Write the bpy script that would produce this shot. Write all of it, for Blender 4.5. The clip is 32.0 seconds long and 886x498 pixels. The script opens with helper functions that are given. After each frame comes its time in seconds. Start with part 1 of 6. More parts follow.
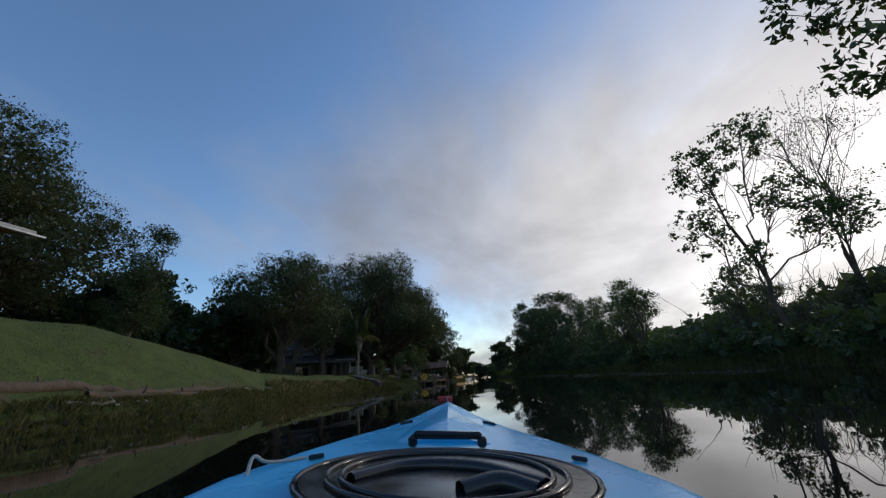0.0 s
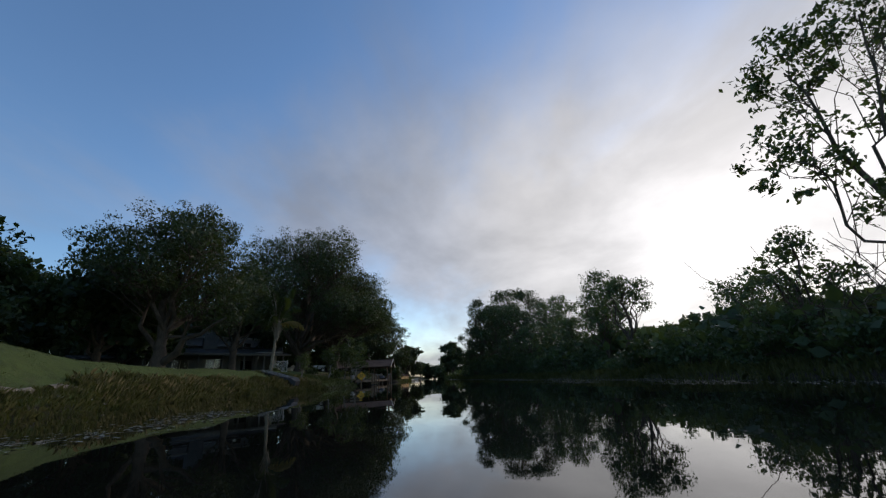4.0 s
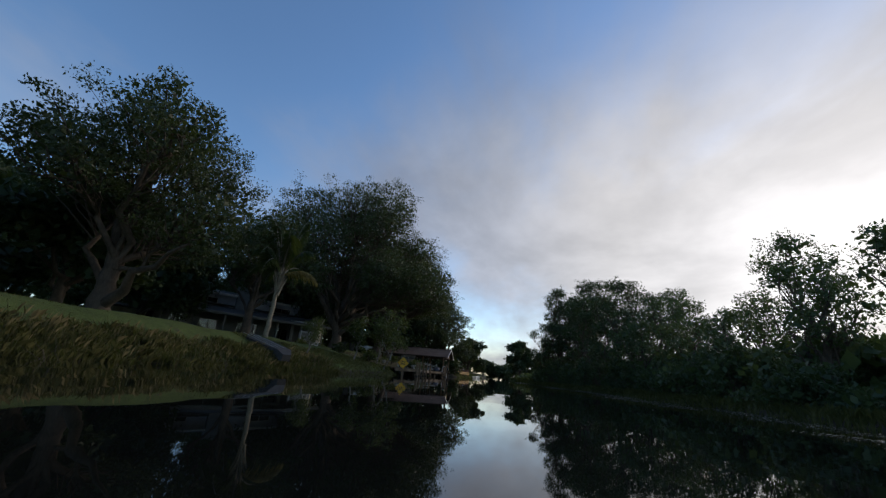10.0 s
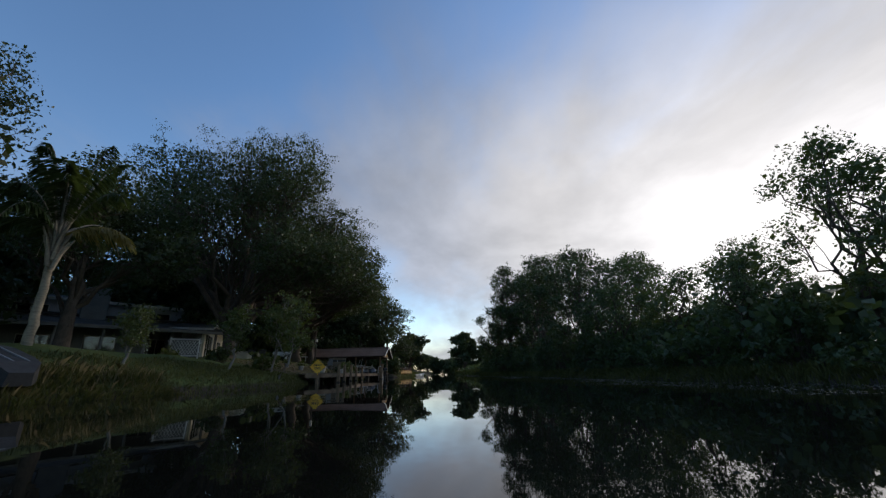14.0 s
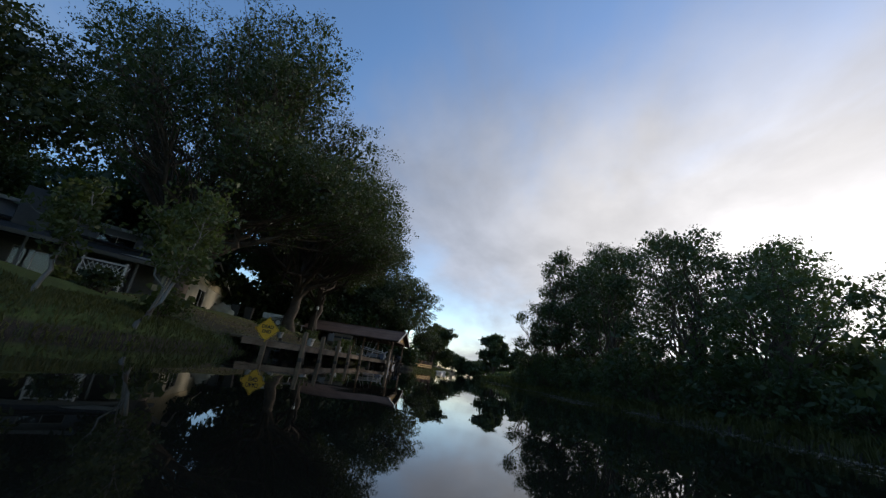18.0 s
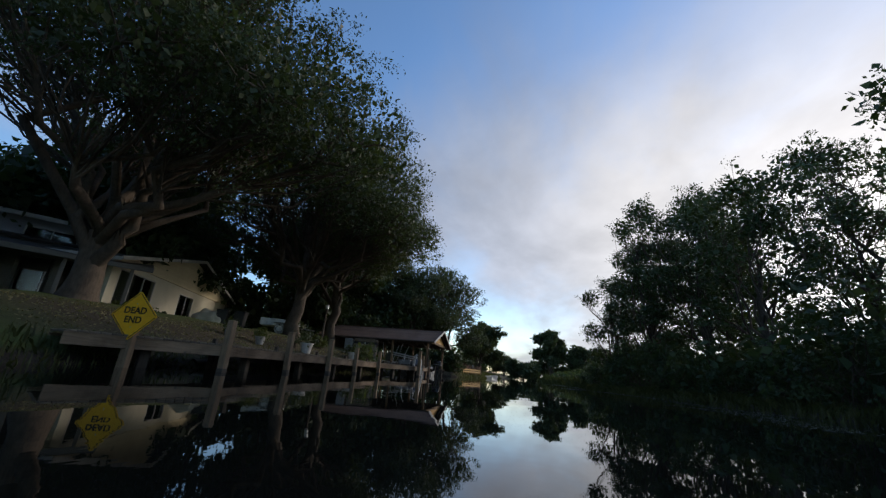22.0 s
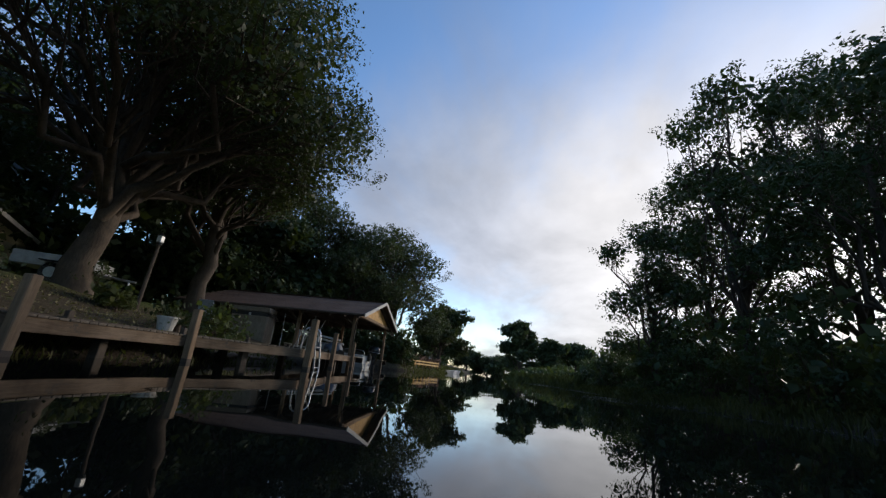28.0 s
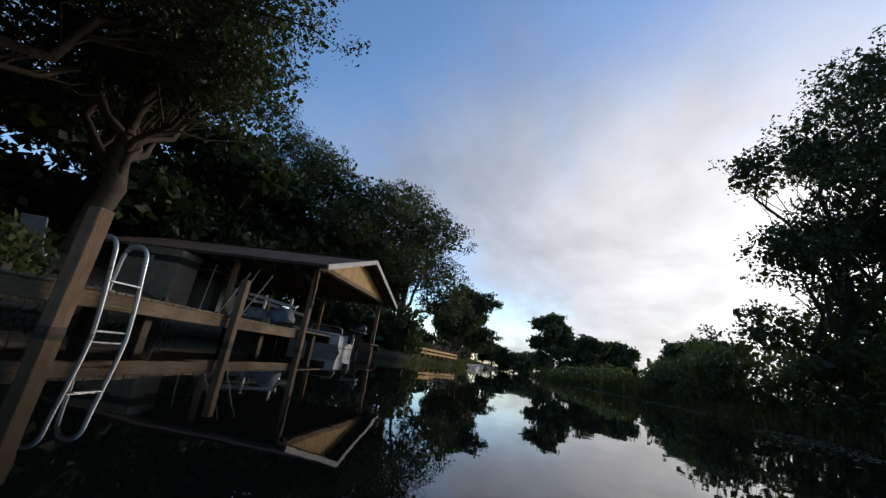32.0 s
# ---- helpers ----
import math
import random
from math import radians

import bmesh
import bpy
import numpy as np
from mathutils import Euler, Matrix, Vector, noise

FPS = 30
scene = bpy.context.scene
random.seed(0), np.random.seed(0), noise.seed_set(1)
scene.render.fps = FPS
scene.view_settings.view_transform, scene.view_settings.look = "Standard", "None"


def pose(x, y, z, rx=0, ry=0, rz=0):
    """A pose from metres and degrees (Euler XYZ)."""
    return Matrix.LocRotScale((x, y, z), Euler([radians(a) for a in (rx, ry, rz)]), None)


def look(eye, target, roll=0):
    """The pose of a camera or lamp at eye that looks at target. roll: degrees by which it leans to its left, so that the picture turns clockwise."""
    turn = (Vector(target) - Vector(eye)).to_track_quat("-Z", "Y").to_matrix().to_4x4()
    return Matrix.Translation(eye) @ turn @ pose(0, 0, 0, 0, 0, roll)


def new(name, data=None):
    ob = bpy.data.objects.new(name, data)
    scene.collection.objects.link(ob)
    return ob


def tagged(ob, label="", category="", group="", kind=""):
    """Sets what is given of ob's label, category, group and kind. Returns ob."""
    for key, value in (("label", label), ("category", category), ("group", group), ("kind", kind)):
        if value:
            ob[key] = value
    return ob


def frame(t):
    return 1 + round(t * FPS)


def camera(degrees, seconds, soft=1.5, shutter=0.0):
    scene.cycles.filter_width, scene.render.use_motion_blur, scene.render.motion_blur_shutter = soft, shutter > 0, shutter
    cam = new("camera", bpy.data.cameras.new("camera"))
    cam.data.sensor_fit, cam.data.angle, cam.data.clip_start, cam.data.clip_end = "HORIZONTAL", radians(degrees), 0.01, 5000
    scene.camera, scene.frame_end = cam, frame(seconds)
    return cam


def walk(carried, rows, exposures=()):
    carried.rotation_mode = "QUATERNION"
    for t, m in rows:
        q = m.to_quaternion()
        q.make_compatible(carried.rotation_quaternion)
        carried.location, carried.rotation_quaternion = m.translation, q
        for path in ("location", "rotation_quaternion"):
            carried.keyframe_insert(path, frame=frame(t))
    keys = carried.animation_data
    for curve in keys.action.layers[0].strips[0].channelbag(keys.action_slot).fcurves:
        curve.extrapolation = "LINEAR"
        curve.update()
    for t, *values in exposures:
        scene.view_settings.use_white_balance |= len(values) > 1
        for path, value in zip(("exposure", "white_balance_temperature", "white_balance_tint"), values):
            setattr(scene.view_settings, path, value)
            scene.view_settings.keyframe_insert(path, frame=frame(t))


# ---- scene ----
cam = camera(98.13, 32.0, soft=1.3)
PATH = [
    (0, (0.034, -0.217, 0.373), (-0.610, 9.230, 3.591), -4.67),
    (0.5, (0.152, 0.506, 0.376), (-1.443, 9.863, 3.523), 3.93),
    (1, (0.237, 1.181, 0.376), (-0.958, 10.607, 3.493), 7.89),
    (1.5, (0.203, 2.004, 0.363), (0.231, 11.477, 3.567), 0.93),
    (2, (0.082, 2.799, 0.352), (0.134, 12.321, 3.409), -0.54),
    (2.5, (0.014, 3.714, 0.345), (-0.862, 13.125, 3.612), -1.82),
    (3, (0.038, 4.448, 0.355), (-1.573, 13.826, 3.432), 8.15),
    (3.5, (0.055, 5.215, 0.361), (-0.423, 14.703, 3.484), 5.14),
    (4, (0.040, 5.996, 0.359), (0.527, 15.467, 3.531), -2.84),
    (4.5, (0.026, 6.725, 0.358), (0.237, 16.245, 3.413), -6.74),
    (6.5, (0.142, 10.110, 0.370), (0.025, 19.627, 3.437), -1.39),
    (7, (0.218, 10.854, 0.358), (-0.470, 20.356, 3.397), -5.35),
    (7.5, (0.268, 11.690, 0.360), (-1.451, 21.036, 3.475), 3.13),
    (8, (0.245, 12.416, 0.359), (-1.303, 21.828, 3.363), 7.73),
    (8.5, (0.206, 13.215, 0.356), (0.094, 22.717, 3.472), 1.71),
    (9, (0.229, 13.890, 0.352), (0.533, 23.419, 3.369), -2.37),
    (9.5, (0.273, 14.688, 0.353), (-0.413, 24.166, 3.468), -2.01),
    (10, (0.214, 15.553, 0.361), (-1.190, 24.965, 3.436), 4.94),
    (10.5, (0.176, 16.323, 0.362), (-0.808, 25.806, 3.378), 7.02),
    (11, (0.176, 17.166, 0.359), (0.112, 26.674, 3.458), 3.32),
    (11.5, (0.265, 17.883, 0.356), (0.645, 27.418, 3.346), -3.35),
    (12, (0.302, 18.692, 0.356), (-0.335, 28.177, 3.459), -1.69),
    (12.5, (0.297, 19.540, 0.358), (-0.916, 28.991, 3.393), 3.21),
    (13, (0.250, 20.310, 0.357), (-0.588, 29.808, 3.371), 6.50),
    (13.5, (0.167, 21.177, 0.354), (0.461, 30.687, 3.431), -3.52),
    (15.5, (0.634, 25.468, 0.363), (0.384, 34.987, 3.415), 9.89),
    (16, (0.711, 26.331, 0.361), (1.458, 35.800, 3.490), 0.77),
    (16.5, (0.776, 27.201, 0.359), (1.249, 36.714, 3.405), -2.09),
    (17, (0.742, 28.484, 0.362), (-0.029, 37.959, 3.467), 1.31),
    (17.5, (0.676, 29.784, 0.366), (-0.791, 39.213, 3.358), 9.65),
    (18, (0.648, 30.809, 0.366), (-0.275, 40.302, 3.373), 8.74),
    (18.5, (0.667, 31.632, 0.360), (0.361, 41.147, 3.421), 4.37),
    (19, (0.657, 32.353, 0.350), (0.316, 41.897, 3.313), -2.24),
    (19.5, (0.639, 33.411, 0.353), (-0.961, 42.800, 3.400), 1.75),
    (20, (0.561, 34.462, 0.360), (-1.707, 43.758, 3.263), 10.68),
    (20.5, (0.592, 35.375, 0.359), (-0.391, 44.843, 3.425), 6.32),
    (21, (0.573, 36.274, 0.353), (0.199, 45.788, 3.411), 1.12),
    (21.5, (0.456, 37.234, 0.346), (-0.484, 46.721, 3.363), -1.44),
    (22, (0.288, 38.277, 0.345), (-1.626, 47.608, 3.387), 4.70),
    (22.5, (0.187, 39.189, 0.353), (-1.853, 48.545, 3.233), 9.96),
    (23, (0.247, 40.065, 0.355), (-0.778, 49.542, 3.378), 6.84),
    (23.5, (0.325, 40.698, 0.348), (-0.097, 50.235, 3.325), -1.28),
    (24, (0.265, 41.520, 0.342), (-0.689, 51.043, 3.240), -2.64),
    (24.5, (0.151, 42.605, 0.353), (-1.852, 51.958, 3.268), 6.68),
    (26.5, (-0.229, 46.603, 0.366), (-1.644, 56.048, 3.331), -0.67),
    (27, (-0.337, 47.474, 0.373), (-2.793, 56.726, 3.265), 8.78),
    (27.5, (-0.376, 48.340, 0.374), (-2.568, 57.673, 3.218), 11.00),
    (28, (-0.366, 49.187, 0.369), (-1.434, 58.674, 3.347), 5.89),
    (28.5, (-0.383, 50.014, 0.369), (-1.198, 59.545, 3.284), 5.46),
    (29, (-0.527, 50.964, 0.360), (-1.889, 60.432, 3.275), 1.74),
    (29.5, (-0.665, 51.956, 0.355), (-2.660, 61.321, 3.239), 5.08),
    (30, (-0.661, 52.785, 0.353), (-2.745, 62.169, 3.109), 11.46),
    (30.5, (-0.545, 53.712, 0.356), (-1.530, 63.222, 3.287), 8.69),
    (31, (-0.480, 54.526, 0.342), (-0.885, 64.090, 3.234), 3.20),
    (31.5, (-0.458, 55.364, 0.316), (-1.330, 64.915, 3.148), 0.91),
    (32, (-0.453, 56.378, 0.316), (-2.248, 65.821, 3.074), 8.81),
]
walk(cam, [(t, look(eye, target, roll)) for t, eye, target, roll in PATH], exposures=[(0.0, 0.28, 6350, 12), (13.0, 0.34, 6350, 12), (20.0, 0.54, 6350, 12), (28.0, 0.70, 6350, 12), (32.0, 0.62, 6350, 12)])

CLOUD_BASE, CLOUD_GLOW, CLOUD_BLAZE, SKY_STRENGTH, SUN_POWER, RIPPLE = 0.35, 0.33, 0.24, 0.155, 0.8, 0.22

KAYAK_AT, KAYAK_TURN, KAYAK_HEEL = (0.0, -0.217, 0.0), 4.6, 4.7

# ---- light: sky with broken cloud, low sun behind thin cloud ----
SUN_AZ, SUN_EL = 44.0, 18.0            # degrees: clockwise from +y, above the horizon
sun_dir = Vector((math.sin(radians(SUN_AZ)) * math.cos(radians(SUN_EL)), math.cos(radians(SUN_AZ)) * math.cos(radians(SUN_EL)), math.sin(radians(SUN_EL))))
world = bpy.data.worlds.new("sky_world")
scene.world = world
world.use_nodes = True


class Nodes:
    """A short hand for node trees."""

    def __init__(self, tree):
        self.tree, self.nodes, self.links = tree, tree.nodes, tree.links

    def add(self, kind, **values):
        node = self.nodes.new(kind)
        for key, value in values.items():
            node.inputs[key.replace("_", " ")].default_value = value
        return node

    def link(self, a, b):
        self.links.new(a, b)

    def put(self, value, socket):
        if isinstance(value, (int, float, tuple)):
            socket.default_value = value
        else:
            self.link(value, socket)

    def math(self, op, a, b=0.0, c=0.0):
        node = self.nodes.new("ShaderNodeMath")
        node.operation = op
        for n, value in enumerate((a, b, c)):
            self.put(value, node.inputs[n])
        return node.outputs[0]

    def vec(self, op, a, b=(0.0, 0.0, 0.0)):
        node = self.nodes.new("ShaderNodeVectorMath")
        node.operation = op
        self.put(a, node.inputs[0])
        self.put(b, node.inputs[1])
        return node.outputs["Value"] if op in ("DOT_PRODUCT", "LENGTH") else node.outputs["Vector"]

    def mix(self, fac, a, b, blend="MIX"):
        node = self.nodes.new("ShaderNodeMix")
        node.data_type, node.blend_type = "RGBA", blend
        self.put(fac, node.inputs[0])
        for value, socket in ((a, node.inputs[6]), (b, node.inputs[7])):
            self.put((*value, 1.0) if isinstance(value, tuple) and len(value) == 3 else value, socket)
        return node.outputs[2]

    def ramp(self, fac, low, high, a=0.0, b=1.0):
        node = self.nodes.new("ShaderNodeMapRange")
        node.interpolation_type = "SMOOTHSTEP"
        self.put(fac, node.inputs[0])
        for n, value in enumerate((low, high, a, b)):
            node.inputs[n + 1].default_value = value
        return node.outputs[0]

    def noise(self, vector, scale, detail=4.0, rough=0.5, distortion=0.0):
        node = self.add("ShaderNodeTexNoise", Scale=scale, Detail=detail, Roughness=rough, Distortion=distortion)
        if vector is not None:
            self.link(vector, node.inputs["Vector"])
        return node.outputs["Fac"]

    def scaled(self, vector, size, turn=(0, 0, 0)):
        node = self.nodes.new("ShaderNodeMapping")
        node.inputs["Scale"].default_value = size
        node.inputs["Rotation"].default_value = turn
        self.link(vector, node.inputs["Vector"])
        return node.outputs["Vector"]


def sky():
    n = Nodes(world.node_tree)
    n.nodes.clear()
    out, back = n.nodes.new("ShaderNodeOutputWorld"), n.nodes.new("ShaderNodeBackground")
    air = n.nodes.new("ShaderNodeTexSky")
    air.sky_type, air.sun_disc = "NISHITA", False
    air.sun_elevation, air.sun_rotation = radians(SUN_EL), radians(SUN_AZ)
    air.air_density, air.dust_density, air.ozone_density = 1.0, 0.6, 2.5
    way = n.nodes.new("ShaderNodeTexCoord").outputs["Generated"]
    sep = n.nodes.new("ShaderNodeSeparateXYZ")
    n.link(way, sep.inputs[0])
    up = n.math("MAXIMUM", sep.outputs["Z"], 0.0)
    flat = n.nodes.new("ShaderNodeCombineXYZ")
    deep = n.math("ADD", up, 0.22)
    n.link(n.math("DIVIDE", sep.outputs["X"], deep), flat.inputs[0])
    n.link(n.math("DIVIDE", sep.outputs["Y"], deep), flat.inputs[1])
    plane = flat.outputs[0]
    sunward = n.vec("DOT_PRODUCT", way, tuple(sun_dir))
    broad = n.noise(n.scaled(plane, (1.0, 0.7, 1.0), (0, 0, radians(-30))), 0.95, 4.0, 0.52, 0.25)
    wisps = n.noise(n.scaled(plane, (1.5, 0.75, 1.0), (0, 0, radians(52))), 1.9, 9.0, 0.58, 0.35)
    cover = n.math("ADD", n.math("MULTIPLY", broad, 0.80), n.math("MULTIPLY", wisps, 0.55))
    # the cloud bank thickens towards the sun and thins out overhead
    cover = n.math("ADD", cover, n.math("MULTIPLY", n.ramp(sunward, 0.1, 0.95), 0.46))
    cover = n.math("SUBTRACT", cover, n.math("MULTIPLY", n.ramp(up, 0.36, 0.80), 0.36))
    # a clear strip low down, away from the sun
    clear = n.math("MULTIPLY", n.ramp(up, 0.08, 0.34, 1.0, 0.0), n.ramp(sunward, 0.55, 0.86, 1.0, 0.0))
    cover = n.math("SUBTRACT", cover, n.math("MULTIPLY", clear, 0.42))
    mask = n.math("ADD", n.math("MULTIPLY", n.ramp(cover, 0.52, 1.08), 0.90), 0.06)
    near = n.math("MAXIMUM", sunward, 0.0)
    glow = n.math("POWER", near, 4.0)
    blaze = n.math("MULTIPLY", n.math("POWER", near, 20.0), CLOUD_BLAZE)
    body = n.noise(n.scaled(plane, (1.0, 0.8, 1.0), (0, 0, radians(15))), 1.6, 7.0, 0.55, 0.2)
    shade = n.math("ADD", n.math("ADD", n.math("MULTIPLY", glow, CLOUD_GLOW), CLOUD_BASE), blaze)
    light = n.math("MULTIPLY", n.math("MULTIPLY", shade, n.ramp(up, 0.30, 0.78, 1.0, 0.66)), n.ramp(body, 0.28, 0.72, 0.76, 1.18))
    tone = n.mix(n.ramp(glow, 0.0, 0.7), (0.76, 0.85, 1.03), (1.0, 0.97, 0.94))
    cloud = n.vec("SCALE", tone)
    n.link(light, cloud.node.inputs["Scale"])
    deepened = n.nodes.new("ShaderNodeHueSaturation")
    deepened.inputs["Saturation"].default_value = 1.12
    n.link(air.outputs[0], deepened.inputs["Color"])
    blue = n.vec("SCALE", deepened.outputs[0])
    blue.node.inputs["Scale"].default_value = SKY_STRENGTH
    n.link(n.mix(mask, blue, cloud), back.inputs["Color"])
    n.link(back.outputs[0], out.inputs[0])


sky()
lamp = bpy.data.lights.new("sun", "SUN")
lamp.energy, lamp.angle, lamp.color = SUN_POWER, radians(10), (1.0, 0.9, 0.76)
sun = new("sun", lamp)
sun.rotation_mode = "QUATERNION"
sun.rotation_quaternion = (-sun_dir).to_track_quat("-Z", "Y")

# ---- materials ----


def material(name):
    m = bpy.data.materials.new(name)
    m.use_nodes = True
    n = Nodes(m.node_tree)
    n.shader = next(x for x in n.nodes if x.type == "BSDF_PRINCIPLED")
    n.coord = n.nodes.new("ShaderNodeTexCoord").outputs["Object"]
    n.out = next(x for x in n.nodes if x.type == "OUTPUT_MATERIAL")
    return m, n


def surface(name, light, dark, rough=0.7, grain=8.0, stains=1.2, stretch=(1, 1, 1), bump=0.2, metal=0.0, vary=0.15, wear=None, place=False):
    """A worn surface: two colours mixed by fine grain, broad stains and one value a piece."""
    m, n = material(name)
    where = n.coord
    if place:
        where = n.nodes.new("ShaderNodeNewGeometry").outputs["Position"]
    fine = n.noise(n.scaled(where, stretch), grain, 6.0, 0.65)
    broad = n.noise(where, stains, 4.0, 0.6, 0.3)
    both = n.math("ADD", n.math("MULTIPLY", fine, 0.6), n.math("MULTIPLY", broad, 0.6))
    colour = n.mix(n.ramp(both, 0.35, 0.85), light, dark)
    if wear:
        spots = n.ramp(n.noise(where, stains * 2.3, 8.0, 0.7), 0.56, 0.68)
        colour = n.mix(spots, colour, wear)
    info = n.nodes.new("ShaderNodeObjectInfo").outputs["Random"]
    hsv = n.nodes.new("ShaderNodeHueSaturation")
    n.link(n.math("ADD", n.math("MULTIPLY", info, vary * 2), 1.0 - vary), hsv.inputs["Value"])
    n.link(colour, hsv.inputs["Color"])
    n.link(hsv.outputs[0], n.shader.inputs["Base Color"])
    n.link(n.ramp(broad, 0.2, 0.8, max(rough - 0.12, 0.02), min(rough + 0.12, 1.0)), n.shader.inputs["Roughness"])
    n.shader.inputs["Metallic"].default_value = metal
    if bump:
        b = n.add("ShaderNodeBump", Strength=bump, Distance=0.02)
        n.link(fine, b.inputs["Height"])
        n.link(b.outputs[0], n.shader.inputs["Normal"])
    return m


def foliage(name, light, dark, through_leaf=0.35, gloss=0.5):
    m, n = material(name)
    island = n.nodes.new("ShaderNodeNewGeometry").outputs["Random Per Island"]
    patch = n.noise(n.coord, 0.6, 3.0, 0.6)
    colour = n.mix(n.math("ADD", n.math("MULTIPLY", island, 0.6), n.math("MULTIPLY", n.ramp(patch, 0.3, 0.7), 0.4)), dark, light)
    n.link(colour, n.shader.inputs["Base Color"])
    n.shader.inputs["Roughness"].default_value = gloss
    n.shader.inputs["Specular IOR Level"].default_value = 0.3
    thin = n.nodes.new("ShaderNodeBsdfTranslucent")
    n.link(n.mix(0.6, colour, (0.16, 0.22, 0.03)), thin.inputs["Color"])
    both = n.nodes.new("ShaderNodeMixShader")
    both.inputs[0].default_value = through_leaf
    n.link(n.shader.outputs[0], both.inputs[1])
    n.link(thin.outputs[0], both.inputs[2])
    n.link(both.outputs[0], n.out.inputs[0])
    return m


def water_material():
    m, n = material("canal_water")
    n.shader.inputs["Base Color"].default_value = (0.008, 0.008, 0.006, 1)
    n.shader.inputs["Roughness"].default_value = 0.015
    n.shader.inputs["IOR"].default_value = 1.333
    where = n.nodes.new("ShaderNodeNewGeometry").outputs["Position"]
    slow = n.noise(n.scaled(where, (1.0, 0.55, 1.0)), 0.9, 2.0, 0.4)
    fine = n.noise(n.scaled(where, (1.0, 0.7, 1.0)), 5.0, 3.0, 0.5)
    calm = n.ramp(n.noise(where, 0.16, 2.0, 0.5), 0.4, 0.7)
    high = n.math("ADD", n.math("MULTIPLY", slow, 0.030), n.math("MULTIPLY", n.math("MULTIPLY", fine, calm), 0.004))
    b = n.add("ShaderNodeBump", Strength=RIPPLE, Distance=1.0)
    n.link(high, b.inputs["Height"])
    n.link(b.outputs[0], n.shader.inputs["Normal"])
    return m


def ground_material():
    """Mown lawn on the banks, bare soil at the water and leaf litter under the oaks."""
    m, n = material("bank_ground")
    where = n.nodes.new("ShaderNodeNewGeometry").outputs["Position"]
    sep = n.nodes.new("ShaderNodeSeparateXYZ")
    n.link(where, sep.inputs[0])
    broad = n.noise(where, 0.35, 5.0, 0.6)
    blades = n.noise(n.scaled(where, (1, 1, 0.4)), 26.0, 4.0, 0.7)
    grass = n.mix(n.ramp(broad, 0.3, 0.7), (0.092, 0.122, 0.026), (0.052, 0.078, 0.016))
    grass = n.mix(n.ramp(blades, 0.35, 0.75), grass, (0.125, 0.138, 0.042))
    clumps = n.ramp(n.noise(where, 2.6, 6.0, 0.7), 0.42, 0.66)
    grass = n.mix(n.math("MULTIPLY", clumps, 0.55), grass, (0.055, 0.062, 0.019))
    litter = n.mix(n.ramp(n.noise(where, 9.0, 5.0, 0.7), 0.3, 0.7), (0.05, 0.038, 0.024), (0.11, 0.085, 0.05))
    colour = n.mix(n.ramp(n.noise(where, 0.8, 5.0, 0.65), 0.60, 0.70), grass, litter)
    under = n.math("MULTIPLY", n.ramp(sep.outputs["Y"], 42.0, 46.5), n.math("MULTIPLY", n.ramp(sep.outputs["X"], -13.7, -11.3), n.ramp(sep.outputs["X"], -3.0, -1.0, 1.0, 0.0)))
    under = n.math("MULTIPLY", under, n.ramp(n.noise(where, 1.3, 5.0, 0.65), 0.30, 0.44))
    colour = n.mix(under, colour, litter)
    eroded = n.math("MULTIPLY", n.ramp(sep.outputs["Y"], 2.0, 6.0), n.ramp(sep.outputs["Y"], 13.0, 17.0, 1.0, 0.0))
    band = n.math("ADD", sep.outputs["Z"], n.math("MULTIPLY", n.noise(where, 1.6, 5.0, 0.7), 0.9))
    band = n.math("MULTIPLY", n.ramp(band, 0.80, 0.95), n.ramp(band, 1.25, 1.42, 1.0, 0.0))
    colour = n.mix(n.math("MULTIPLY", n.math("MULTIPLY", eroded, n.ramp(n.noise(where, 0.9, 4.0, 0.6), 0.46, 0.58)), band), colour, n.mix(n.ramp(blades, 0.3, 0.7), (0.085, 0.058, 0.034), (0.16, 0.11, 0.065)))
    shore = n.ramp(n.math("SUBTRACT", n.math("ADD", sep.outputs["Z"], n.math("MULTIPLY", broad, 0.25)), n.math("MULTIPLY", eroded, 0.06)), 0.24, 0.36)
    colour = n.mix(shore, n.mix(n.ramp(blades, 0.3, 0.7), (0.075, 0.055, 0.034), (0.032, 0.024, 0.016)), colour)
    n.link(colour, n.shader.inputs["Base Color"])
    n.shader.inputs["Roughness"].default_value = 0.9
    n.shader.inputs["Specular IOR Level"].default_value = 0.2
    b = n.add("ShaderNodeBump", Strength=0.7, Distance=0.05)
    n.link(n.math("ADD", blades, n.math("MULTIPLY", n.noise(where, 5.0, 4.0, 0.6), 1.2)), b.inputs["Height"])
    n.link(b.outputs[0], n.shader.inputs["Normal"])
    return m


def glass_material(name, tint=(0.80, 0.85, 0.84), rough=0.02):
    m, n = material(name)
    n.shader.inputs["Base Color"].default_value = (*tint, 1)
    n.shader.inputs["Roughness"].default_value = rough
    n.shader.inputs["Transmission Weight"].default_value = 1.0
    n.shader.inputs["IOR"].default_value = 1.45
    return m


